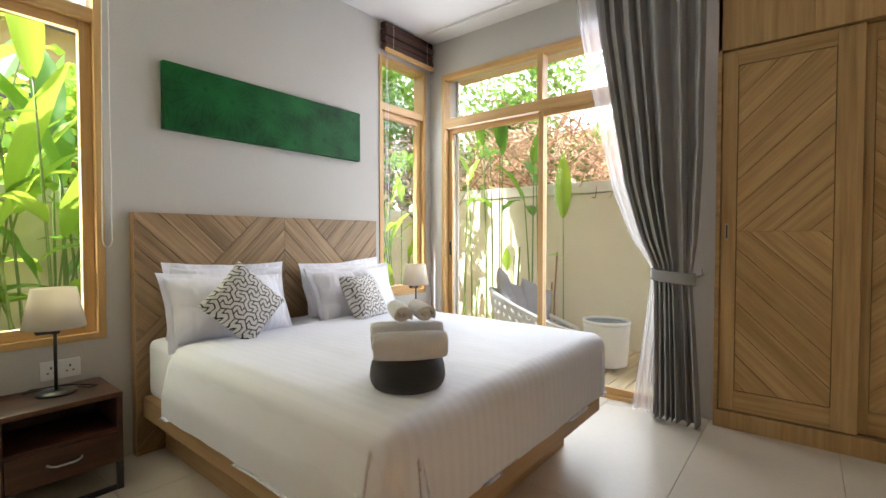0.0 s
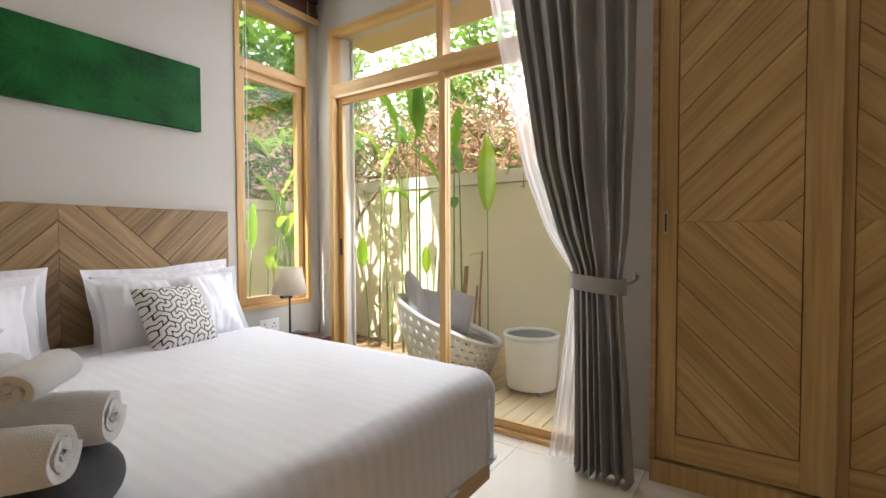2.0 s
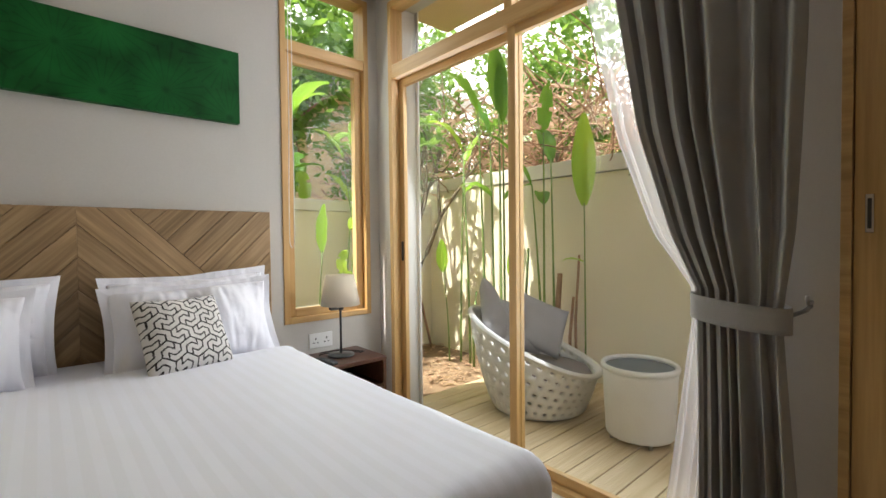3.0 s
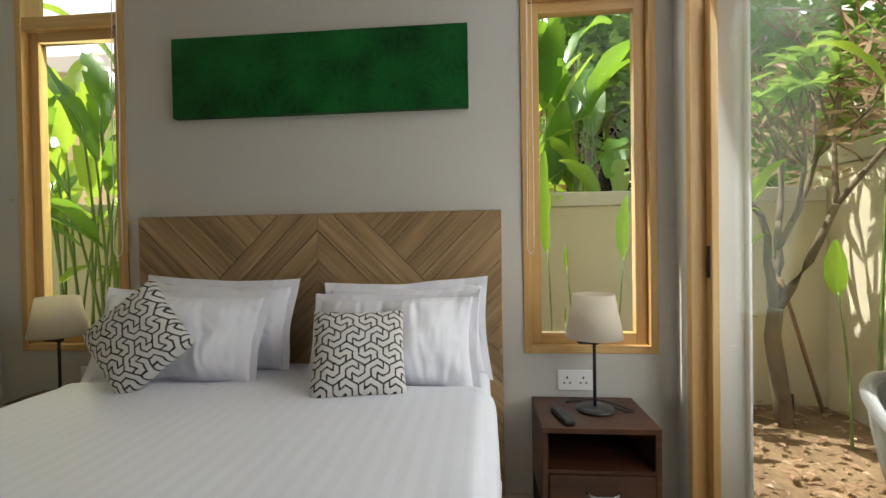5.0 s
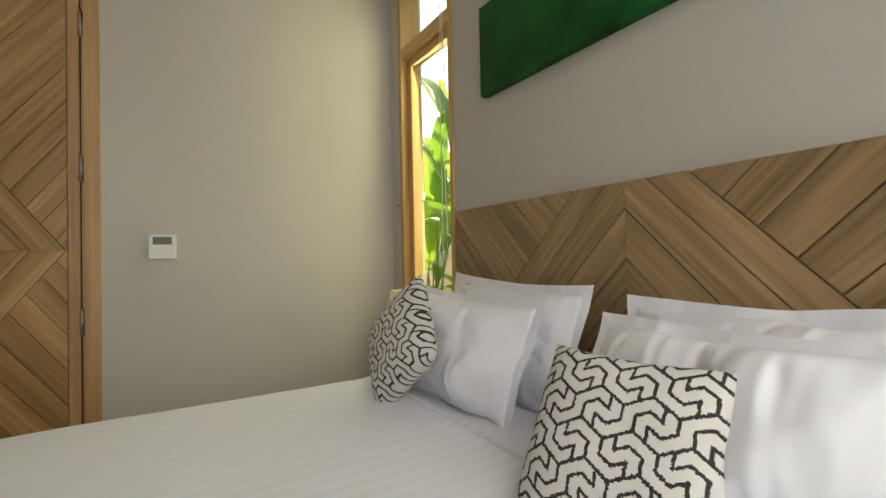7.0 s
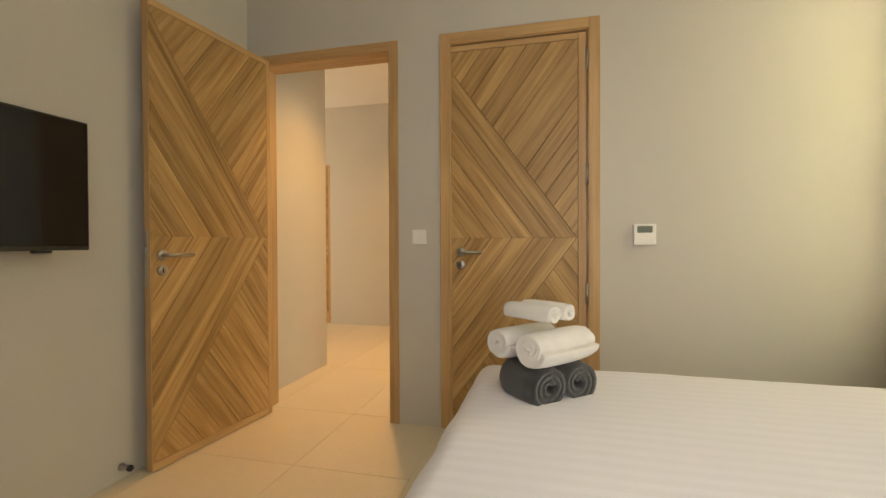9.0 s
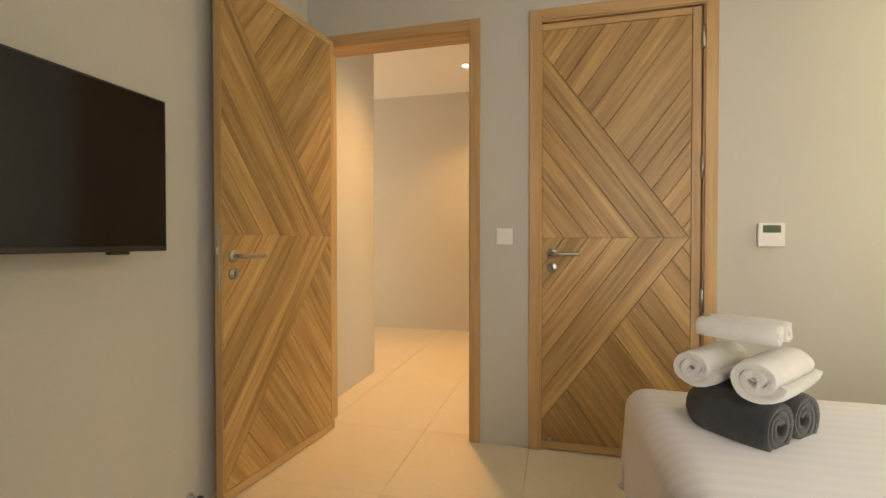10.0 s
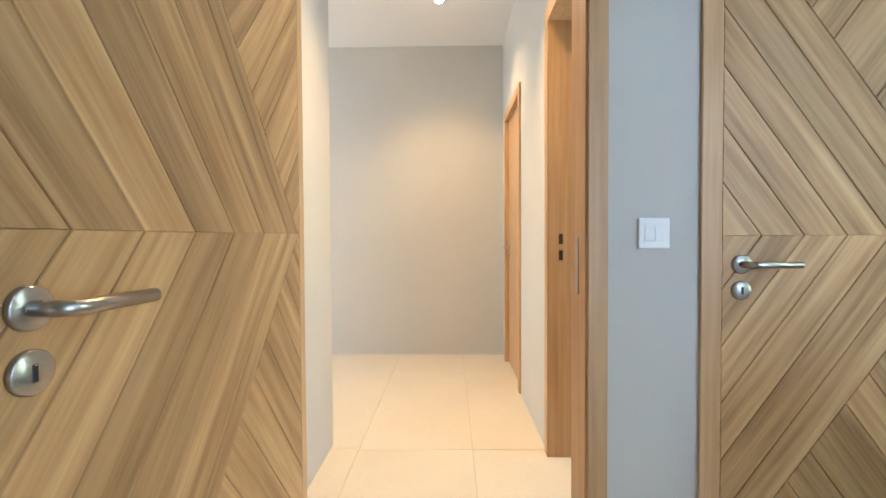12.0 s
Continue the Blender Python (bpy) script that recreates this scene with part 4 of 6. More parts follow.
def pillow_mesh(w, h, t, flange=0.030, power=2.4, n=84, seed=1.0, wrinkle=0.046):
    """Pillow lying in the local x, z plane, its thickness along y; drawn-out corners and a flat hem."""
    def side(sg):
        def fn(u, v):
            a, c = u * 2 - 1, v * 2 - 1
            rx, rz = w / 2 - flange, h / 2 - flange
            fill = max(0.0, (1 - abs(a) ** power)) ** 0.5 * max(0.0, (1 - abs(c) ** power)) ** 0.5
            x = a * rx * (1 - 0.055 * math.cos(c * math.pi / 2) * abs(a) ** 3)
            z = c * rz * (1 - 0.085 * math.cos(a * math.pi / 2) * abs(c) ** 3)
            q = Vector((x * 5, z * 5, sg * 3 + seed))
            wr = wrinkle * (0.9 * noise.noise(q) + 0.5 * noise.noise(q * 2.3)) * fill
            # creases that run out of the corners and the side seams
            cr = abs(noise.noise(Vector((x * 4 + z * 7, x * 2 - z * 3, seed * 2)))) ** 0.6
            rad = min(1.0, abs(a) ** 2 + 0.3)
            wr -= sg * wrinkle * 0.55 * (1 - cr) * fill * rad
            # sharp upright creases, drawn in below the upper edge
            for q_ in range(6):
                p0 = w * (-0.42 + 0.84 * ((q_ * 0.618 + seed * 0.37) % 1.0))
                lean = 0.25 * math.sin(q_ * 2.1 + seed)
                reach = max(0.0, min(1.0, 1.3 * abs(c) + 0.25 * math.sin(q_ + seed)))
                wr += sg * wrinkle * 0.11 * reach * fill * math.exp(-((x - p0 - lean * z) / 0.010) ** 2)
                wr -= sg * wrinkle * 0.15 * reach * fill * math.exp(-((x - p0 - 0.016 - lean * z) / 0.009) ** 2)
            edge = wrinkle * 0.8 * noise.noise(Vector((x * 9, z * 9, seed))) * (1 - fill)
            return (x, sg * (t / 2 * fill) + wr + edge, z + edge * 0.5)
        return fn
    b = grid(n, n, side(-1))
    grid(n, n, side(1), bm=b)
    bmesh.ops.remove_doubles(b, verts=b.verts[:], dist=0.002)
    if flange > 0.01:
        # hem all round
        ring = []
        for i in range(4 * n):
            s, q = divmod(i, n)
            tq = q / n * 2 - 1
            a, c = ((tq, -1), (1, tq), (-tq, 1), (-1, -tq))[s]
            ring.append((a, c))
        rx, rz = w / 2 - flange, h / 2 - flange
        ins, outs = [], []
        for a, c in ring:
            x, z = a * rx, c * rz
            q = Vector((x * 9, z * 9, seed))
            wv = 0.010 * noise.noise(q)
            sx, sz = 1 - 0.055 * math.cos(c * math.pi / 2) * abs(a) ** 3, 1 - 0.085 * math.cos(a * math.pi / 2) * abs(c) ** 3
            ins.append(b.verts.new((x * sx * 0.96, wv * 0.4, z * sz * 0.96)))
            outs.append(b.verts.new((a * w / 2 * sx, wv * 1.8 + 0.005 * math.sin(26 * (x + z) + seed), c * h / 2 * sz + 0.008 * noise.noise(q * 0.5))))
        m = len(ring)
        for i in range(m):
            b.faces.new((ins[i], ins[(i + 1) % m], outs[(i + 1) % m], outs[i]))
    bmesh.ops.recalc_face_normals(b, faces=b.faces[:])
    return b


def pillow(name, label, category, m, *args, mat=None, group="", **kw):
    ob = obj(name, pillow_mesh(*args, **kw), mat or PILLOWC, True)
    ob.matrix_world = m
    return tagged(ob, label, category, group)


PIL = "pillows on the bed"
pillow("pillow", "white striped pillow standing against the headboard", "pillow", pose(1.20, 2.945, 0.765, -13, 2.0, 0), 0.68, 0.42, 0.20, seed=2.0, group=PIL)
pillow("pillow", "white striped pillow leaning in front of another", "pillow", pose(1.135, 2.80, 0.745, -23, 1.5, 3), 0.68, 0.40, 0.21, seed=5.0, group=PIL)
pillow("pillow", "white striped pillow standing against the headboard", "pillow", pose(2.00, 2.945, 0.75, -13, -2.0, 0), 0.68, 0.41, 0.20, seed=9.0, group=PIL)
pillow("pillow", "white striped pillow leaning in front of another", "pillow", pose(1.975, 2.80, 0.732, -23, -1.5, -3), 0.66, 0.40, 0.21, seed=12.0, group=PIL)


def hook_lines():
    """The dark lines of one repeat of the interlocked hexagon pattern, in band widths: segments as (x, z, x, z)."""
    k = 1 / math.sqrt(3)
    paths = [((0, 0), (2, 2 * k), (4, 0)), ((0, 0), (0, -2 * k), (1, -3 * k), (2, -2 * k), (2, -4 * k)), ((1, k), (1, -k), (2, 0), (3, -k), (3, -3 * k))]
    out = []
    for path in paths:
        for (x0, z0), (x1, z1) in zip(path, path[1:]):
            out += [(x0, z0, x1, z1), (1 - x0, z0 - 5 * k, 1 - x1, z1 - 5 * k)]
    return out


def hex_pattern(x, z, band=0.0195, half=0.0026):
    """1 for each point that lies on a dark line, 0 elsewhere."""
    k = 1 / math.sqrt(3)
    px, pz = np.mod(x / band, 4.0), np.mod(z / band, 10 * k)
    on = np.zeros(len(px), dtype=bool)
    for x0, z0, x1, z1 in hook_lines():
        for sx in (-4, 0, 4, 8):
            for sz in (0, 10 * k, 20 * k):
                ax, az, ex, ez = x0 + sx, z0 + sz, x1 - x0, z1 - z0
                t = np.clip(((px - ax) * ex + (pz - az) * ez) / (ex * ex + ez * ez), 0, 1)
                on |= np.hypot(px - ax - t * ex, pz - az - t * ez) < half / band
    return on.astype(int)


cushion_first = []


def cushion(label, m):
    """Square cushion; the two share one mesh, whose faces are dark on the lines of the pattern."""
    if not cushion_first:
        ob = obj("cushion", pillow_mesh(0.312, 0.312, 0.14, flange=0.0, power=3.0, n=230, seed=3.0, wrinkle=0.007), [PATW, PATB], True)
        faces = ob.data.polygons
        mids = np.empty(len(faces) * 3)
        faces.foreach_get("center", mids)
        faces.foreach_set("material_index", hex_pattern(mids[0::3], mids[2::3]))
        cushion_first.append(ob.data)
    else:
        ob = new("cushion", cushion_first[0])
    ob.matrix_world = m
    return tagged(ob, label, "cushion", "patterned cushions on the bed")


cushion("cream cushion with black interlocked hexagon pattern, tipped on its corner", pose(1.11, 2.625, 0.778, -26, 44, -20))
cushion("cream cushion with black interlocked hexagon pattern, leaning on a pillow", pose(1.895, 2.63, 0.728, -30, 1, 14))


def towel(label, p, axis_deg, length, R, mat, turns=2.6, squash=0.9, tilt=0.0, seed=0.0):
    """Rolled towel: a spiral of thick cloth along an axis, lying on its support at height p.z."""
    r0 = R * 0.16

    def fn(u, v):
        a = u * turns * 2 * math.pi
        r = r0 + (R - r0) * u
        x = (v - 0.5) * length
        bulge = 1 - 0.10 * abs(2 * v - 1) ** 6
        q = Vector((x * 8, a, seed))
        r = r * bulge + 0.004 * noise.noise(q)
        return (x + 0.006 * noise.noise(Vector((a, seed, 2))), r * math.cos(a + 2.4), r * math.sin(a + 2.4) * squash)
    b = grid(int(turns * 26), 14, fn)
    ob = obj("rolled_towel", b, mat, True)
    md = ob.modifiers.new("pile", 'SOLIDIFY')
    md.thickness, md.offset = (R - r0) / turns * 0.80, -1
    bv = ob.modifiers.new("soft", 'BEVEL')
    bv.width, bv.segments, bv.limit_method = 0.005, 2, 'ANGLE'
    ob.matrix_world = Matrix.Translation(Vector(p) + Vector((0, 0, R * squash))) @ Matrix.Rotation(radians(axis_deg), 4, 'Z') @ Matrix.Rotation(radians(tilt), 4, 'Y')
    return tagged(ob, label, "towel", "rolled towels on the bed")


TZ = 0.618
def folded_roll(label, p, axis_deg, length, R, mat, turns=2.6, squash=0.92, seed=0.0):
    """A long rolled towel bent double: both roll ends lie on one side, the bend on the other."""
    r0, half = R * 0.16, R * 0.97
    bend, straight = math.pi * half, length - half
    total = 2 * straight + bend

    def centre(v):
        d = v * total
        if d < straight:
            return Vector((straight - d, -half, 0)), Vector((0, 1, 0))
        if d > straight + bend:
            return Vector((d - straight - bend, half, 0)), Vector((0, -1, 0))
        a = (d - straight) / half
        return Vector((-half * math.sin(a), -half * math.cos(a), 0)), Vector((math.sin(a), math.cos(a), 0))

    def fn(u, v):
        a = u * turns * 2 * math.pi
        c, n = centre(v)
        r = (r0 + (R - r0) * u) * (1 - 0.10 * abs(2 * v - 1) ** 12) + 0.004 * noise.noise(Vector((c.x * 9, c.y * 9 + a, seed)))
        q = c + n * (r * math.cos(a + 0.6))
        return (q.x, q.y, r * math.sin(a + 0.6) * squash)
    ob = obj("rolled_towel", grid(int(turns * 24), 44, fn), mat, True)
    md = ob.modifiers.new("pile", 'SOLIDIFY')
    md.thickness, md.offset = (R - r0) / turns * 0.80, -1
    ob.matrix_world = Matrix.Translation(Vector(p) + Vector((0, 0, R * squash))) @ Matrix.Rotation(radians(axis_deg), 4, 'Z')
    return tagged(ob, label, "towel", "rolled towels on the bed")


TZ = 0.607
folded_roll("charcoal grey towel rolled up and bent double on the duvet", (1.095, 1.497, TZ - 0.006), 43, 0.166, 0.059, TOWELD, seed=1.0)
towel("white towel rolled up on the grey towel", (1.143, 1.548, TZ + 0.101), -40, 0.246, 0.066, TOWEL, seed=7.0)
towel("white towel rolled up on the grey towel", (1.048, 1.443, TZ + 0.101), -40, 0.233, 0.061, TOWEL, seed=9.0)
towel("small white towel rolled up on top of the stack", (1.071, 1.516, TZ + 0.218), 54, 0.172, 0.037, TOWEL, turns=2.2, seed=11.0)
towel("small white towel rolled up on top of the stack", (1.131, 1.472, TZ + 0.218), 54, 0.172, 0.037, TOWEL, turns=2.2, seed=13.0)


# ---- picture, nightstands, lamps, fixtures ----
pic = tagged(obj("wall_picture", box(0.925, 3.088, 1.678, 2.262, HBY - 0.001, 2.036, 0.002, 1), ART), "long green picture of overlapping lotus leaves", "picture")


def nightstand(x0, x1, label):
    """Dark walnut bedside table: open shelf over a drawer, on a square metal foot frame."""
    y0, y1, h, t = 2.785, 3.115, 0.430, 0.022
    cx, w = (x0 + x1) / 2, (x1 - x0) / 2
    th = thing("nightstand", (cx, (y0 + y1) / 2, 0), label, "nightstand", "nightstands beside the bed")
    d = (y1 - y0) / 2
    part("tabletop", box(-w, -d, h - t, w, d, h, 0.003), WALNUT, th)
    zb = 0.125
    part("side_panel", box(-w, -d + 0.004, zb, -w + t, d, h - t, 0.002, 1), WALNUT, th)
    part("side_panel", box(w - t, -d + 0.004, zb, w, d, h - t, 0.002, 1), WALNUT, th)
    # coloured near black in place of the shade in the open shelf
    part("back_panel", box(-w + t, d - 0.012, zb, w - t, d, h - t), SHADEDBOX, th)
    part("shelf", box(-w + t, -d + 0.006, 0.262, w - t, d - 0.012, 0.276), WALNUT, th)
    part("base_panel", box(-w + t, -d + 0.006, zb, w - t, d - 0.012, zb + 0.012), WALNUT, th)
    dr = part("drawer_front", box(-w + t + 0.002, -d - 0.002, zb + 0.004, w - t - 0.002, -d + 0.016, 0.260, 0.003), WALNUT, th, "dark walnut drawer front")
    hz = 0.20
    part("drawer_handle", tube([(-0.055, -d - 0.002, hz), (-0.05, -d - 0.02, hz), (-0.03, -d - 0.026, hz - 0.006), (0.03, -d - 0.026, hz - 0.006), (0.05, -d - 0.02, hz), (0.055, -d - 0.002, hz)], 0.0045, 8), STEEL, dr, "antique steel drawer handle", True)
    for sx in (-1, 1):
        for sy in (-1, 1):
            part("leg", box(sx * (w - 0.012) - 0.012, sy * (d - 0.014) - 0.012, 0, sx * (w - 0.012) + 0.012, sy * (d - 0.014) + 0.012, zb, 0.002, 1), BLACKM, th)
    for sy in (-1, 1):
        part("foot_rail", box(-w + 0.024, sy * (d - 0.014) - 0.010, 0.0, w - 0.024, sy * (d - 0.014) + 0.010, 0.020, 0.002, 1), BLACKM, th)
    return th


nightstand(2.515, 2.932, "dark walnut nightstand with open shelf and one drawer")
nightstand(0.235, 0.640, "dark walnut nightstand with open shelf and one drawer")


def table_lamp(x, y, z, label):
    th = thing("table_lamp", (x, y, z), label, "table lamp", "lamps on the nightstands")
    part("lamp_base", lathe([(0.0, 0.0), (0.072, 0.0), (0.074, 0.004), (0.070, 0.010), (0.020, 0.015), (0.0, 0.015)], 40), BLACKM, th, "round black metal base", True)
    part("lamp_pole", lathe([(0.0, 0.012), (0.0065, 0.012), (0.0065, 0.345), (0.0, 0.345)], 14), BLACKM, th, smooth=True)
    part("lamp_holder", lathe([(0.0, 0.26), (0.017, 0.26), (0.019, 0.275), (0.019, 0.33), (0.0, 0.335)], 18), BLACKM, th, smooth=True)
    part("plug_adapter", box(-0.065, -0.016, 0.262, -0.015, 0.016, 0.288, 0.004), BLACKM, th, "small black switch box under the shade")
    sh = lathe([(0.110, 0.288), (0.078, 0.457)], 48)
    bmesh.ops.delete(sh, geom=[f for f in sh.faces if len(f.verts) > 4], context='FACES_ONLY')
    s = part("shade", sh, SHADE, th, "cream fabric shade", True)
    md = s.modifiers.new("cloth", 'SOLIDIFY')
    md.thickness = 0.0025
    sp = None
    for a in (0, 120, 240):
        c, q = math.cos(radians(a)), math.sin(radians(a))
        sp = tube([(0, 0, 0.345), (0.03 * c, 0.03 * q, 0.39), (0.078 * c, 0.078 * q, 0.445)], 0.002, 6, bm=sp)
    part("shade_support", sp, BLACKM, th)
    pts = [(0.0, 0.06, 0.004), (-0.05, 0.09, 0.004), (-0.10, 0.07, 0.004), (-0.07, 0.11, 0.007), (0.04, 0.10, 0.004), (0.09, 0.06, 0.004), (0.12, 0.01, 0.004), (0.14, -0.02, 0.004), (0.11, -0.03, 0.004), (0.08, 0.02, 0.004)]
    part("cable", tube(pts, 0.0028, 6), BLACKM, th, "loose black cable", True)
    return th


table_lamp(2.745, 2.965, 0.430, "black table lamp with cream fabric shade, unlit")
table_lamp(0.450, 2.98, 0.430, "black table lamp with cream fabric shade, unlit")

rem = thing("remote_control", pose(2.605, 2.875, 0.430, 0, 0, 12), "black television remote lying on the nightstand", "remote")
part("remote_body", box(-0.021, -0.075, 0, 0.021, 0.075, 0.019, 0.006), PLASTICD, rem)
kb = None
for i in range(9):
    for j in range(3):
        kb = box(-0.015 + j * 0.0115, -0.060 + i * 0.0135, 0.0188, -0.0075 + j * 0.0115, -0.053 + i * 0.0135, 0.0208, bm=kb)
part("buttons", kb, surface("grey_buttons", (0.07, 0.07, 0.075), (0.11, 0.11, 0.115), 20, 0.5), rem)


def double_socket(x):
    th = thing("wall_socket", (x, HBY, 0.50), "white double wall socket above the nightstand", "socket", "double sockets")
    part("plate", box(-0.073, -0.009, -0.043, 0.073, -0.0005, 0.043, 0.003), PLASTIC, th)
    for cx in (-0.034, 0.034):
        for bx in ((-0.003, 0.010, 0.003, 0.021), (-0.016, -0.010, -0.008, -0.004), (0.008, -0.010, 0.016, -0.004)):
            part("slot", box(cx + bx[0], -0.0105, bx[1] - 0.004, cx + bx[2], -0.0088, bx[3] - 0.004), BLACKM, th)
    return th


double_socket(2.700)
double_socket(0.492)

sw = thing("light_switch", (0, 0.770, 1.108), "white two-gang light switch between the doors", "switch")
part("plate", box(0.0005, -0.043, -0.043, 0.009, 0.043, 0.043, 0.003), PLASTIC, sw)
for y in (-0.0145, 0.0145):
    part("rocker", box(0.0088, y - 0.0135, -0.022, 0.012, y + 0.0135, 0.022, 0.0015), PLASTIC, sw)
tst = thing("thermostat", (0, 1.990, 1.112), "white wall thermostat with small grey-green display", "thermostat")
part("body", box(0.0005, -0.054, -0.054, 0.018, 0.054, 0.054, 0.004), PLASTIC, tst)
part("display", box(0.0178, -0.036, 0.010, 0.0192, 0.036, 0.044, 0.001, 1), LCD, tst, "grey-green display")
for i, y in enumerate((-0.036, -0.012, 0.012, 0.036)):
    part("button", box(0.0178, y - 0.008, -0.034, 0.0196, y + 0.008, -0.018, 0.001, 1), PLASTIC, tst)
part("button", box(0.0178, -0.042, -0.010, 0.0196, -0.022, 0.000, 0.001, 1), PLASTIC, tst)

tv = thing("television", (1.604, TVY, 1.295), "flat black television on the wall, switched off", "television")
TVF = 0.178
part("tv_body", box(-0.44, TVF - 0.05, -0.245, 0.44, TVF - 0.004, 0.245, 0.004), PLASTICD, tv)
part("screen", box(-0.432, TVF - 0.0045, -0.230, 0.432, TVF, 0.238, 0.001, 1), SCREEN, tv, "dark glossy screen")
part("maker_mark", box(0.33, TVF - 0.0044, -0.2415, 0.375, TVF - 0.003, -0.2355), STEEL, tv)
part("sensor_bump", box(-0.31, TVF - 0.03, -0.254, -0.25, TVF - 0.008, -0.2445, 0.003), PLASTICD, tv)
part("wall_bracket", box(-0.12, 0.001, -0.12, 0.12, TVF - 0.05, 0.12, 0.003), BLACKM, tv)

stop = thing("door_stop", (0.90, TVY, 0.055), "steel door stop with black rubber tip on the wall", "door stop")
RX = Matrix.Rotation(radians(-90), 4, 'X')
part("stop_body", lathe([(0, 0.001), (0.018, 0.001), (0.016, 0.008), (0.010, 0.012), (0.010, 0.045), (0, 0.045)], 18, m=RX), STEEL, stop, smooth=True)
part("rubber_tip", lathe([(0, 0.044), (0.014, 0.044), (0.014, 0.058), (0, 0.060)], 18, m=RX), BLACKM, stop, "black rubber tip", True)


# ---- blinds and cords ----
def roller(x0, x1, name):
    th = thing(name, ((x0 + x1) / 2, HBY, 2.60), "dark brown folded roman blind with timber batten, drawn up", "blind", "blinds over the windows")
    w = (x1 - x0) / 2
    for i in range(4):
        part("fold", box(-w, -0.075 + 0.010 * (i % 2), 0.004 + 0.054 * i, w, -0.008, 0.050 + 0.054 * i, 0.008, 2), BLIND, th)
    part("batten", box(-w - 0.004, -0.082, -0.030, w + 0.004, -0.060, 0.003, 0.003), TEAK, th, "timber bottom batten")
    for x in (-w + 0.07, w - 0.10):
        b = None
        for i in range(16):
            b = lathe([(0, -0.004), (0.004, 0), (0, 0.004)], 8, bm=b, m=Matrix.Translation((x, -0.086, 0.0 + 0.0135 * i)))
        part("cord", b, CORD, th, "beaded pull cord")
    return th


bl2 = roller(WR[0] + 0.012, WR[1] + 0.03, "roman_blind")
bl1 = roller(WL[0] - 0.01, WL[1] + 0.01, "roman_blind")


def loop_cord(parent, x, z0, w):
    y = -0.06
    n = 10
    base = z0
    a = [(x, y + 0.004 * math.sin(k), -0.02 + (base + 0.06) * k / 14) for k in range(15)]
    arc = [(x - w / 2 + w / 2 * math.cos(math.pi * k / n), y, base + 0.04 - 0.04 * math.sin(math.pi * k / n)) for k in range(n + 1)]
    c = [(x - w * (1 - 0.5 * k / 14), y + 0.003 * math.sin(k * 0.8), base + 0.06 + (-0.08 - base) * k / 14) for k in range(15)]
    part("loop_cord", tube(a + arc + c, 0.0022, 6), CORD, parent, "long looped white cord", True)


loop_cord(bl2, -0.29 + 0.03, -1.555, 0.028)
loop_cord(bl1, 0.29, -1.54, 0.04)


# ---- curtains ----
def between(table, z):
    for (z0, a), (z1, b) in zip(table, table[1:]):
        if z0 >= z >= z1:
            t = (z0 - z) / (z0 - z1)
            return a + (b - a) * t
    return table[-1][1]


def drape(left, right, folds, depth, x, seed, z_top, nu, nv=70):
    def fn(u, v):
        z = z_top * (1 - v) + 0.012 * v
        a, b = between(left, z), between(right, z)
        tight = min(1.0, abs(z - 0.86) / 0.5)
        uu = u + 0.045 * math.sin(7.3 * u + seed) + 0.02 * math.sin(19 * u + 2 * seed)
        ph = uu * folds * 2 * math.pi + 0.9 * math.sin(2.2 * v + seed + 3 * u)
        dx = depth * (0.35 + 0.65 * tight) * (math.sin(ph) + 0.35 * math.sin(2.1 * ph + seed)) + 0.008 * noise.noise(Vector((u * 9, z * 3, seed)))
        return (x + dx, b + (a - b) * u + 0.006 * math.sin(ph * 2) * (b - a), z)
    return grid(nu, nv, fn)


CX = 2.935                              # line of the curtain
GL = ((2.83, 1.58), (2.41, 1.535), (2.06, 1.475), (1.43, 1.365), (1.10, 1.265), (0.93, 1.185), (0.84, 1.18), (0.4, 1.175), (0.0, 1.175))
GR = ((2.83, 0.915), (1.6, 0.925), (1.1, 0.945), (0.90, 0.97), (0.82, 0.97), (0.4, 0.94), (0.0, 0.915))
cur = thing("curtain", (0, 0, 0), "grey curtain gathered with a tieback, over a white sheer", "curtain")
c1 = part("curtain_cloth", drape(GL, GR, 7.0, 0.040, CX, 1.0, 2.81, 240), CURTAIN, cur, "grey woven curtain", True)
m1 = c1.modifiers.new("cloth", 'SOLIDIFY')
m1.thickness = 0.003
SL = ((2.83, 1.72), (2.44, 1.665), (2.1, 1.60), (1.43, 1.455), (1.10, 1.33), (0.93, 1.215), (0.84, 1.21), (0.4, 1.26), (0.0, 1.315))
SR = ((2.83, 1.37), (1.93, 1.27), (1.43, 1.22), (1.10, 1.17), (0.90, 1.11), (0.82, 1.11), (0.4, 1.13), (0.0, 1.14))
part("sheer_cloth", drape(SL, SR, 6.0, 0.014, CX + 0.055, 4.0, 2.81, 110), SHEER, cur, "thin white sheer", True)


def tie_at(u, v):
    a = u * 2 * math.pi
    return (CX + 0.072 * math.cos(a), 1.072 + 0.122 * math.sin(a), 0.838 + 0.070 * v + 0.012 * math.sin(a))


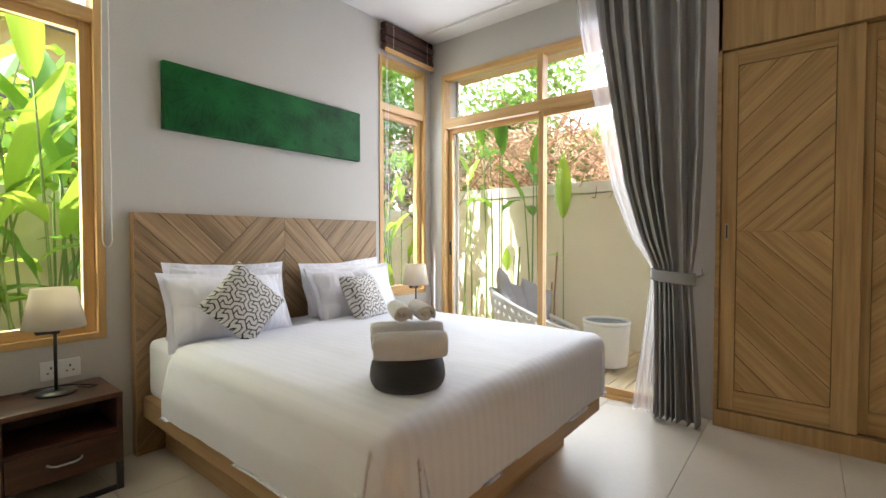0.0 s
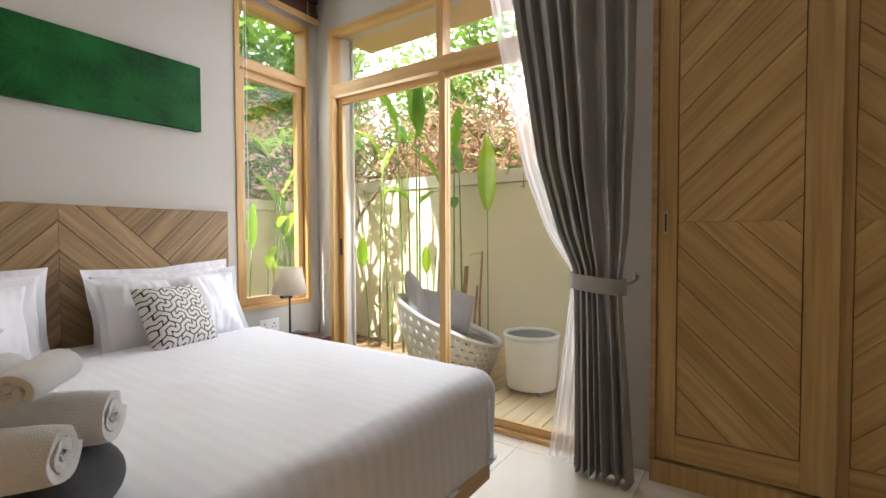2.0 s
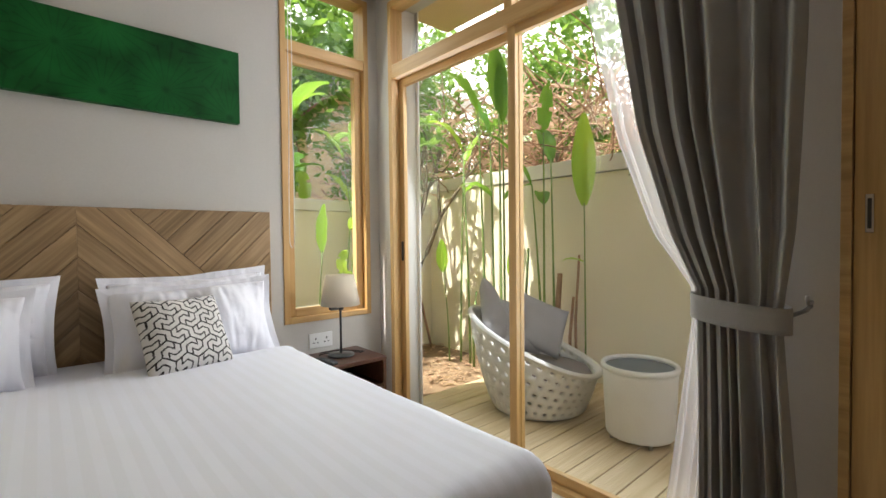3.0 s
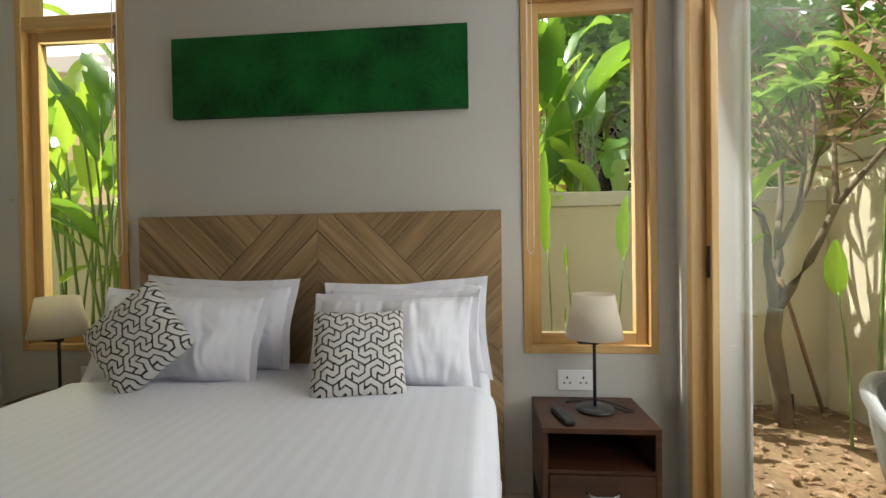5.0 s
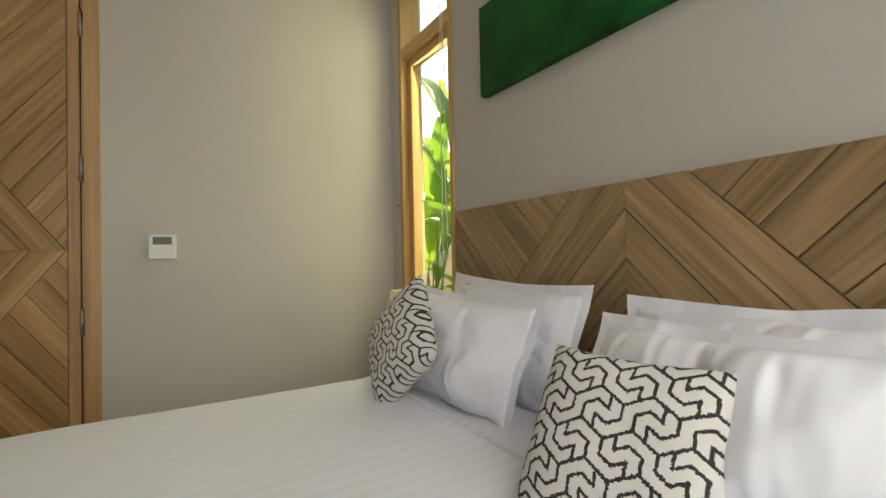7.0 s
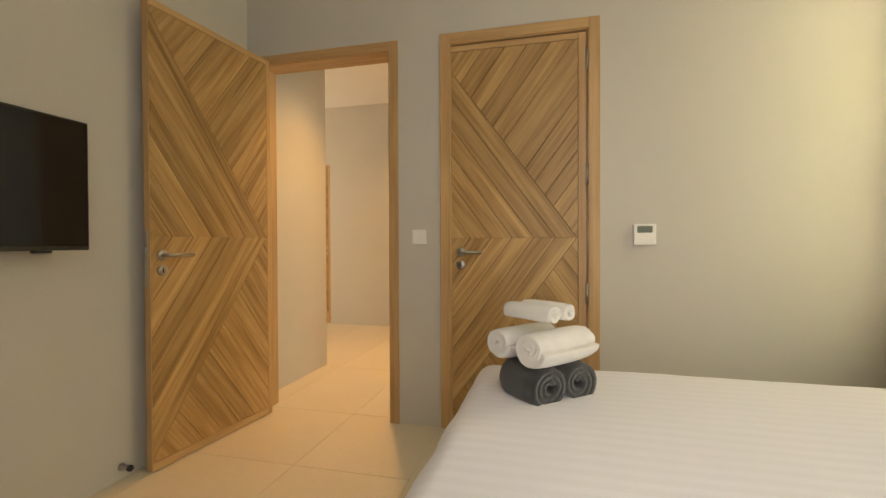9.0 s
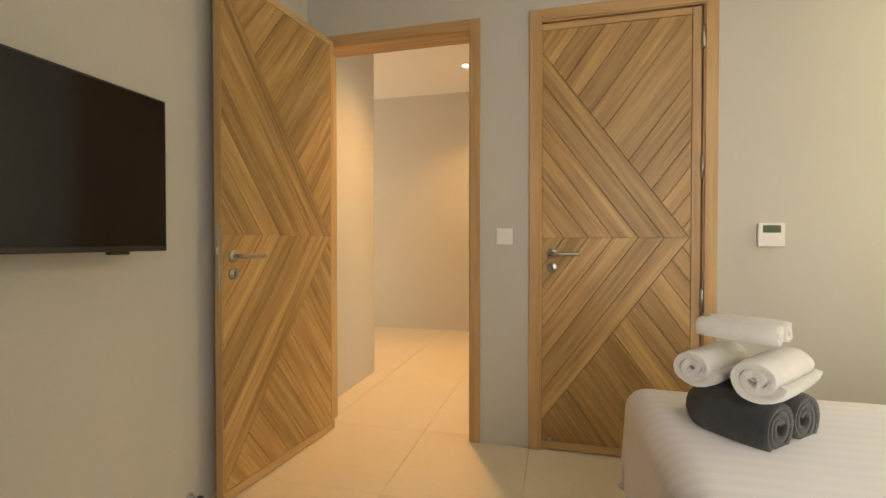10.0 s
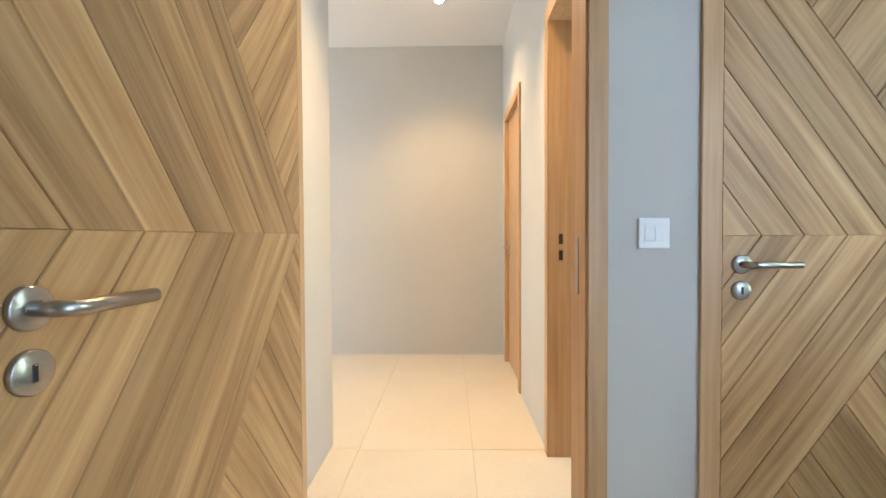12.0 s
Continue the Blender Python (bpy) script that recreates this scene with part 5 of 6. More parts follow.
tb = part("tieback", grid(48, 4, tie_at, closed=True), CURTAIN, cur, "grey cloth tieback", True)
tb.modifiers.new("cloth", 'SOLIDIFY').thickness = 0.004
part("tieback_tail", tube([(CX + 0.02, 0.955, 0.875), (CX + 0.09, 0.94, 0.88), (3.10, 0.94, 0.885)], 0.006, 8), CURTAIN, cur, smooth=True)
part("tieback_hook", tube([(3.119, 0.94, 0.895), (3.065, 0.94, 0.895), (3.055, 0.94, 0.905), (3.055, 0.94, 0.918)], 0.005, 10), STEEL, cur, "steel wall hook", True)
part("curtain_rail", box(CX - 0.03, 0.90, 2.808, CX + 0.08, 2.98, CEIL_Z - 0.001, 0.003, 1), PLASTIC, cur, "white curtain rail under the ceiling")


# ---- outside ----
tagged(obj("ground", grid(60, 60, lambda u, v: ((u - 0.5) * 400, (v - 0.5) * 400, -0.13), ), SOIL), "bare sandy ground", "ground", kind="structure")

HAZE, hnt, hp = material("bright_haze")
hp.inputs["Base Color"].default_value = (0.8, 0.8, 0.8, 1)
hp.inputs["Emission Color"].default_value, hp.inputs["Emission Strength"].default_value = (0.97, 0.99, 1.0, 1), 0.62
tagged(obj("backdrop", grid(64, 6, lambda u, v: (70 * math.cos(u * 2 * math.pi), 70 * math.sin(u * 2 * math.pi), -2 + 62 * v), closed=True), HAZE, True), "bright hazy sky low over the horizon", "backdrop", kind="structure")


def bed_at(u, v):
    x, y = -1.6 + u * 6.22, 3.06 + v * 1.33
    if x < 3.2:
        y = max(y, 3.27)
    return (x, y, -0.045 + 0.02 * noise.noise(Vector((x * 2, y * 2, 0))) + 0.012 * noise.noise(Vector((x * 9, y * 9, 4))))


tagged(obj("planting_bed", grid(90, 30, bed_at), SOIL, True), "sandy planting bed with dry leaves along the garden wall", "soil", kind="structure")

deck = tagged(obj("deck", box(3.29, -0.4, -0.12, 4.62, 3.08, -0.052), GROOVE), "pale timber deck boards", "deck", kind="structure")
bw = 0.125
deck_data = None
yy = -0.38
while yy < 3.05:
    if deck_data is None:
        b = box(-0.66, -bw / 2 + 0.003, -0.03, 0.66, bw / 2 - 0.003, 0.0, 0.002, 1)
        tmp = obj("board", b, DECK)
        deck_data = tmp.data
        bd = tmp
    else:
        bd = new("board", deck_data)
    bd.location = (3.955, yy + bw / 2, -0.02)
    bd.parent = deck
    yy += bw

ew = tagged(obj("wall_garden_east", box(4.63, -3.0, -0.13, 4.78, 4.54, 1.565, 0.003, 1), GWALL), "cream painted garden wall with coping", "garden wall", kind="structure")
cp = part("coping", box(4.615, -3.0, 1.572, 4.79, 4.56, 1.69, 0.004, 1), COPING, ew)
nw = tagged(obj("wall_garden_north", box(-3.0, 4.39, -0.13, 4.628, 4.54, 1.34, 0.003, 1), GWALL), "cream painted garden wall with coping", "garden wall", kind="structure")
part("coping", box(-3.0, 4.37, 1.342, 4.613, 4.56, 1.44, 0.004, 1), COPING, nw)
tagged(obj("eaves", box(GX + 0.2, -3.6, 2.76, 4.0, 3.42, 2.98), SOFFIT), "tan painted eaves over the deck", "eaves", kind="structure")
# unseen, added to keep direct sun out of the windows beside the bed
tagged(obj("sun_block_eaves", box(-3.4, HBY + WT, 2.76, GX + 0.199, 3.42, 2.98), SOFFIT), "unseen tan eaves added to keep sun off the windows beside the bed", "eaves", kind="structure")
# unseen slab, added as a sun shield over the rooms
tagged(obj("roof", box(-3.5, -3.7, 3.005, 4.08, 3.50, 3.20, 0.01, 1), ROOF), "unseen roof slab added to keep the sun out of the rooms", "roof", kind="structure")
tagged(obj("outer_pier", box(GX + 0.2, 2.96, -0.13, 3.335, HBY + WT, 2.755, 0.004, 1), EXT), "grey rendered pier beside the glass doors", "pier", kind="structure")

hs = thing("neighbour_house", (0.5, 8.0, -0.13), "pale yellow rendered house behind the garden wall", "house")
part("wall", box(-5, 0, 0, 7, 5, 3.9), HOUSE, hs)
for i, x in enumerate((-3.5, 0.2, 3.0)):
    wn_ = part("window", box(x, -0.02, 1.4, x + 1.1, 0.01, 3.2, 0.004, 1), TEAK, hs)
    part("pane", box(x + 0.08, -0.03, 1.48, x + 1.02, -0.018, 3.12), SCREEN, wn_)
rf = bmesh.new()
pts = [(-5.6, -0.9, 3.75), (7.6, -0.9, 3.75), (7.6, 5.8, 5.3), (-5.6, 5.8, 5.3)]
lo = [rf.verts.new(p) for p in pts]
hi = [rf.verts.new((p[0], p[1], p[2] + 0.22)) for p in pts]
rf.faces.new(lo[::-1])
rf.faces.new(hi)
for i in range(4):
    rf.faces.new((lo[i], lo[(i + 1) % 4], hi[(i + 1) % 4], hi[i]))
part("roof", rf, ROOF, hs)
hs2 = thing("neighbour_house", (13.5, 1.0, -0.13), "house with terracotta tiled roof behind the trees", "house")
part("wall", box(-2, -6, 0, 4, 8, 2.6), HOUSE, hs2)
rf = bmesh.new()
pts = [(-3.0, -6.6, 2.45), (-3.0, 8.6, 2.45), (1, 8.6, 4.6), (1, -6.6, 4.6)]
lo = [rf.verts.new(p) for p in pts]
hi = [rf.verts.new((p[0], p[1], p[2] + 0.12)) for p in pts]
rf.faces.new(lo[::-1])
rf.faces.new(hi)
for i in range(4):
    rf.faces.new((lo[i], lo[(i + 1) % 4], hi[(i + 1) % 4], hi[i]))
part("roof", rf, TERRA, hs2, "terracotta roof")


# ---- plants ----
rng = random.Random(7)


def blade(base, way, up, length, width, droop, bm=None, tears=0):
    """A broad leaf with a fold along its midrib that bends over towards its tip."""
    b = bm or bmesh.new()
    way, up = Vector(way).normalized(), Vector(up)
    side = way.cross(up).normalized()
    up = side.cross(way).normalized()
    n = 12
    prev = None
    p = Vector(base)
    d = way.copy()
    for i in range(n + 1):
        t = i / n
        w = width / 2 * (math.sin(math.pi * min(1, t * 0.93 + 0.035)) ** 0.75) * (1 - 0.25 * t)
        nrm = side.cross(d).normalized()
        wav = 0.10 * w * math.sin(t * 17 + length * 9)
        row = [b.verts.new(p - side * w + nrm * (w * 0.32 + wav)), b.verts.new(p - side * w * 0.5 + nrm * w * 0.17), b.verts.new(p),
               b.verts.new(p + side * w * 0.5 + nrm * w * 0.17), b.verts.new(p + side * w + nrm * (w * 0.32 - wav))]
        if prev:
            for k in range(4):
                if tears and k in (0, 3) and (i * 7 + k + tears) % 5 == 0:
                    continue
                b.faces.new((prev[k], prev[k + 1], row[k + 1], row[k]))
        prev = row
        d = (d - Vector((0, 0, 1)) * droop / n * (0.4 + 1.6 * t)).normalized()
        p = p + d * length / n
    return b


def banana(name, x, y, stems, label, spread=0.25, hmin=1.3, hmax=2.4, leaf=(0.55, 0.85), wide=(0.16, 0.24), mat=None, stem_r=0.012, group="leafy plants in the planting bed"):
    """A clump of tall stems with large leaves."""
    th = thing(name, (x, y, -0.05), label, "plant", group)
    for i in range(stems):
        a = rng.uniform(0, 6.283)
        bx, by = rng.uniform(-0.10, 0.10), rng.uniform(-0.08, 0.08)
        h = rng.uniform(hmin, hmax)
        tx, ty = bx + math.cos(a) * spread * rng.uniform(0.3, 1), by + math.sin(a) * spread * 0.6 * rng.uniform(0.3, 1)
        pts = [(bx + (tx - bx) * (k / 6) ** 1.6, by + (ty - by) * (k / 6) ** 1.6, h * k / 6) for k in range(7)]
        part("stem", tube(pts, stem_r, 6, taper=0.45), STEM, th, smooth=True)
        L = rng.uniform(*leaf)
        part("leaf", blade((tx, ty, h - 0.02), (math.cos(a) * 0.45, math.sin(a) * 0.45, 0.95), (-math.cos(a), -math.sin(a), 0.4), L, rng.uniform(*wide), rng.uniform(0.3, 1.4), tears=rng.choice((0, 0, 3))), mat or LEAF, th, smooth=True)
        for q in range(rng.choice((0, 1, 1))):
            k = rng.uniform(0.55, 0.85)
            z = h * k
            px, py = bx + (tx - bx) * k ** 1.6, by + (ty - by) * k ** 1.6
            a2 = rng.uniform(0, 6.283)
            part("leaf", blade((px, py, z), (math.cos(a2) * 0.8, math.sin(a2) * 0.6, 0.7), (0, 0, 1), L * 0.7, rng.uniform(*wide) * 0.8, rng.uniform(0.6, 1.6)), mat or LEAFB, th, smooth=True)
    return th


for i, (x, y) in enumerate(((0.05, 3.95), (0.30, 4.15), (0.52, 3.85), (0.75, 4.12), (-0.30, 4.0), (1.0, 3.9), (-0.6, 4.15), (0.18, 3.62), (1.3, 4.1), (-0.95, 3.9), (-1.3, 4.1), (-0.65, 3.75))):
    banana("banana_plant", x, y, 6, "bright green banana-like plant with tall leaves", 0.3, 0.9, 2.1, (0.5, 0.85), (0.15, 0.24), LEAF if i % 4 == 3 else LEAFB)
for i, (x, y) in enumerate(((2.55, 4.72), (2.95, 4.76), (3.3, 4.74), (2.15, 4.72))):
    banana("banana_plant", x, y, 5, "dark green banana-like plant behind the garden wall", 0.3, 1.35, 2.3, (0.5, 0.8), (0.16, 0.25), LEAF if i % 2 else LEAFB)
for x, y in ((2.7, 4.9), (3.2, 5.0), (2.2, 5.0), (0.3, 5.0), (-0.5, 5.1)):
    banana("banana_plant", x, y, 6, "dark green banana-like plant behind the garden wall", 0.4, 1.5, 2.9, (0.6, 0.95), (0.18, 0.28))
for x, y in ((3.45, 4.15), (3.62, 4.05), (3.80, 4.22)):
    banana("banana_plant", x, y, 4, "bright green banana-like plant in the corner of the planting bed", 0.22, 0.5, 1.9, (0.3, 0.5), (0.11, 0.17), LEAFB, 0.009)
banana("heliconia_plant", 4.35, 3.20, 4, "tall heliconia with bare canes by the garden wall", 0.16, 1.5, 2.2, (0.40, 0.6), (0.13, 0.18), LEAF, 0.013)
banana("heliconia_plant", 4.42, 2.80, 3, "tall heliconia with bare canes by the garden wall", 0.14, 1.2, 2.1, (0.35, 0.55), (0.12, 0.17), LEAF, 0.013)
banana("heliconia_plant", 4.40, 3.55, 2, "tall heliconia with bare canes by the garden wall", 0.12, 1.4, 2.0, (0.35, 0.5), (0.12, 0.16), LEAFB, 0.012)


def single(x, y, h, lean, L, w, label, droop=0.15, extra=()):
    th = thing("heliconia_stalk", (x, y, -0.05), label, "plant", "single stalks by the garden wall")
    pts = [(lean[0] * (k / 6) ** 2, lean[1] * (k / 6) ** 2, h * k / 6) for k in range(7)]
    part("stem", tube(pts, 0.008, 6, taper=0.6), STEM, th, smooth=True)
    part("leaf", blade((lean[0], lean[1], h - 0.02), (lean[0] * 0.4, lean[1] * 0.4, 1), (-1, -0.5, 0.1), L, w, droop), LEAFB, th, smooth=True)
    for z, ang, l2 in extra:
        part("leaf", blade((lean[0] * (z / h) ** 2, lean[1] * (z / h) ** 2, z), (math.cos(ang), math.sin(ang), 0.5), (0, 0, 1), l2, l2 * 0.4, 1.0), LEAFB, th, smooth=True)
    return th


single(4.38, 2.40, 1.38, (0.02, 0.02), 0.66, 0.19, "single tall stalk with one broad upright leaf", 0.05, ((0.95, 2.0, 0.18),))
single(4.45, 1.55, 0.62, (-0.05, -0.06), 0.35, 0.05, "low green shoot by the garden wall", 0.2)
single(4.40, 3.05, 0.80, (0.04, 0.06), 0.26, 0.11, "short stalk with a small bright leaf", 0.8, ((0.5, 3.5, 0.2),))
single(4.25, 3.70, 0.85, (-0.05, 0.02), 0.30, 0.13, "short stalk with a small bright leaf", 0.9)
single(2.84, 4.12, 0.62, (0.01, 0.02), 0.12, 0.03, "thin bright cane by the garden wall", 0.1)
single(2.92, 4.18, 0.98, (-0.05, 0.02), 0.16, 0.05, "thin bright cane by the garden wall", 0.3, ((0.55, 0.3, 0.22),))
single(2.74, 3.95, 1.10, (-0.03, 0.0), 0.62, 0.17, "tall stalk with one broad hanging leaf", 0.1)
single(3.14, 4.05, 1.05, (0.06, 0.02), 0.40, 0.13, "stalk with a broad tilted leaf against the wall", 1.6)
# cut canes standing on the soil
for x, y, h, r, m in ((4.50, 2.72, 0.80, 0.026, TWIG), (4.53, 2.62, 0.62, 0.014, TWIG), (4.50, 2.55, 0.95, 0.012, TWIG), (4.28, 3.42, 0.62, 0.012, STEM), (4.46, 3.05, 0.9, 0.010, STEM), (4.40, 2.95, 1.0, 0.012, STEM)):
    tagged(obj("cut_cane", tube([(x, y, -0.06), (x + 0.01, y + 0.01, h * 0.5), (x + 0.03, y - 0.01, h)], r, 8, taper=0.8), m, True), "bare cut cane standing by the garden wall", "cane", "cut canes")


def leaf_cloud(centre, radius, n, size, bm=None, rnd=None, squash=1.0):
    """Many small folded leaves in a loose crown with gaps."""
    r = rnd or rng
    verts, faces = [], []
    lumps = [(Vector((r.gauss(0, 0.5), r.gauss(0, 0.5), r.gauss(0, 0.42))), r.uniform(0.22, 0.5)) for _ in range(16)]
    for _ in range(n):
        c, s = r.choice(lumps)
        p = Vector(centre) + Vector(((c.x + r.gauss(0, s * 0.5)) * radius[0], (c.y + r.gauss(0, s * 0.5)) * radius[1], (c.z + r.gauss(0, s * 0.5)) * radius[2]))
        d = Vector((r.gauss(0, 1), r.gauss(0, 1), r.gauss(0, 0.6))).normalized()
        u = d.cross(Vector((r.gauss(0, 1), r.gauss(0, 1), r.gauss(0, 1)))).normalized()
        L = size * r.uniform(0.6, 1.4)
        w = L * 0.24 * squash
        k = len(verts)
        verts += [p, p + d * L * 0.45 + u * w, p + d * L, p + d * L * 0.45 - u * w]
        faces += [(k, k + 1, k + 2), (k, k + 2, k + 3)]
    return verts, faces


def cloud_part(name, parent, mat, *args, **kw):
    v, f = leaf_cloud(*args, **kw)
    me = bpy.data.meshes.new(name)
    me.from_pydata([tuple(p) for p in v], [], f)
    me.materials.append(mat)
    ob = new(name, me)
    ob.parent = parent
    return ob


def limb(bm, p, d, length, r, depth, tips):
    """A forking limb; the ends go into tips."""
    pts = [p]
    q, dd = p.copy(), d.copy()
    for i in range(4):
        dd = (dd + Vector((rng.gauss(0, 0.10), rng.gauss(0, 0.10), 0.05))).normalized()
        q = q + dd * length / 4
        pts.append(q.copy())
    bm = tube(pts, r, 7, bm=bm, taper=0.62)
    if depth == 0:
        tips.append((q, dd))
        return bm
    for k in range(2 if rng.random() < 0.6 else 3):
        nd = (dd + Vector((rng.gauss(0, 0.5), rng.gauss(0, 0.5), rng.uniform(0.0, 0.5)))).normalized()
        bm = limb(bm, q, nd, length * rng.uniform(0.6, 0.85), r * 0.6, depth - 1, tips)
    return bm


def frangipani(x, y, label):
    th = thing("frangipani_tree", (x, y, -0.05), label, "tree")
    tips = []
    b = tube([(0, 0, -0.05), (-0.03, 0.0, 0.25), (-0.06, 0.02, 0.55), (-0.04, 0.02, 0.72)], 0.052, 10, taper=0.8)
    part("trunk", b, BARK, th, smooth=True)
    lm = None
    for d, L in (((0.25, 0.05, 1.0), 0.62), ((-0.12, 0.05, 1.0), 0.6), ((0.45, -0.15, 0.8), 0.7), ((0.1, 0.3, 1.0), 0.6)):
        lm = limb(lm, Vector((-0.04, 0.02, 0.70)), Vector(d).normalized(), L, 0.030, 3, tips)
    part("limbs", lm, BARK, th, smooth=True)
    bm = bmesh.new()
    for p, d in tips:
        for k in range(7):
            a = k * 2.4 + rng.random()
            w = Vector((math.cos(a), math.sin(a), rng.uniform(-0.1, 0.9)))
            blade(p, w, (0, 0, 1), rng.uniform(0.10, 0.20), 0.055, rng.uniform(0.2, 0.9), bm=bm)
    part("crown", bm, LEAFT, th, smooth=True)
    return th


frangipani(4.12, 4.02, "forked frangipani tree with sparse leaf rosettes")


def tree(x, y, h, r, n, size, mat, label, dry=0):
    th = thing("tree", (x, y, -0.13), label, "tree", "trees behind the garden wall")
    tips = []
    part("trunk", tube([(0, 0, -0.05), (0.05, 0.02, h * 0.3), (-0.03, 0.04, h * 0.62)], 0.09, 9, taper=0.6), BARK, th, smooth=True)
    lm = None
    for k in range(6):
        a = k * 1.05
        lm = limb(lm, Vector((-0.03, 0.04, h * (0.35 + 0.04 * k))), Vector((math.cos(a), math.sin(a), 0.7)).normalized(), r * 0.5, 0.03, 2, tips)
    part("limbs", lm, TWIG, th, smooth=True)
    cloud_part("crown", th, mat, (0, 0, h * 0.75), (r, r, h * 0.36), n, size)
    if dry:
        cloud_part("dry_fronds", th, DRYLEAF, (-0.3, 0, h * 0.52), (r * 1.1, r * 1.2, h * 0.26), dry, size * 1.5, squash=0.35)
    return th


tree(6.6, 4.1, 4.0, 1.2, 6000, 0.115, LEAFT, "leafy tree with tangled twigs behind the garden wall", 2200)
tree(7.3, 2.2, 3.6, 1.0, 2200, 0.11, LEAFT, "half-dry tree with brown fronds", 4600)
tree(7.5, 0.4, 3.4, 1.1, 1600, 0.11, LEAFT, "half-dry tree with brown fronds", 4200)
tree(5.6, 5.8, 4.3, 1.3, 6000, 0.125, LEAFT, "leafy tree behind the garden wall corner", 1400)
tree(9.0, 5.0, 3.8, 1.4, 2600, 0.16, LEAFT, "tall leafy tree behind the garden", 600)
tree(3.6, 6.6, 4.3, 1.3, 4200, 0.15, LEAFT, "leafy tree in front of the yellow house")
tree(0.9, 6.3, 2.6, 0.8, 1500, 0.17, LEAFB, "bright leafy tree in front of the yellow house")
tw = None
for k in range(150):
    p = Vector((rng.uniform(4.85, 6.1), rng.uniform(1.9, 5.4), rng.uniform(1.2, 2.3)))
    d = Vector((rng.gauss(-0.2, 0.5), rng.gauss(0, 0.7), rng.uniform(0.1, 0.9))).normalized()
    pts = [p + d * 0.30 * i + Vector((rng.gauss(0, 0.05), rng.gauss(0, 0.05), rng.gauss(0, 0.05))) for i in range(5)]
    tw = tube(pts, 0.009, 5, bm=tw, taper=0.4)
tagged(obj("dry_twigs", tw, TWIG), "tangle of dry twigs above the garden wall", "twigs", kind="stuff")

# fallen leaves and stones on the soil
lv, lf = [], []
for k in range(260):
    x, y = rng.uniform(3.3, 4.6), rng.uniform(3.12, 4.36)
    a = rng.uniform(0, 6.28)
    L = rng.uniform(0.03, 0.09)
    c, s = math.cos(a) * L, math.sin(a) * L
    i = len(lv)
    z = -0.02
    lv += [(x, y, z), (x + c * 0.5 - s * 0.25, y + s * 0.5 + c * 0.25, z + 0.012), (x + c, y + s, z + 0.004), (x + c * 0.5 + s * 0.25, y + s * 0.5 - c * 0.25, z + 0.010)]
    lf.append((i, i + 1, i + 2, i + 3))
me = bpy.data.meshes.new("fallen_leaves")
me.from_pydata(lv, [], lf)
me.materials.append(DRYLEAF)
tagged(new("fallen_leaves", me), "dry fallen leaves scattered on the soil", "leaves", kind="stuff")
lampg = thing("garden_spotlight", (4.25, 4.20, -0.04), "small black garden spotlight by the wall", "spotlight")
part("spot_body", lathe([(0, 0), (0.03, 0), (0.032, 0.10), (0.028, 0.14), (0, 0.14)], 16), BLACKM, lampg, smooth=True)
tagged(obj("leaning_pole", tube([(4.50, 4.25, -0.05), (4.30, 4.16, 0.45), (4.12, 4.06, 0.85)], 0.013, 8), TWIG, True), "brown wooden pole leaning on the tree", "pole")


# ---- woven chair and tub ----
CHX, CHY, CHR = 3.90, 2.46, 0.42
chair = thing("woven_chair", (CHX, CHY, -0.02), "round white woven garden chair with holes and grey cushions", "garden chair")


def rim(a):
    """Height of the rim: high at the back (north east), low at the front."""
    back = radians(125)
    return 0.26 + 0.37 * (0.5 + 0.5 * math.cos(a - back)) ** 1.3


def shell_at(u, v):
    a = u * 2 * math.pi
    h = rim(a)
    z = 0.02 + (h - 0.02) * v
    q = z / 0.55
    r = CHR * (0.66 + 0.42 * min(1, q) ** 0.7 - 0.06 * max(0, q - 0.5))
    return (r * math.cos(a), r * math.sin(a), z)


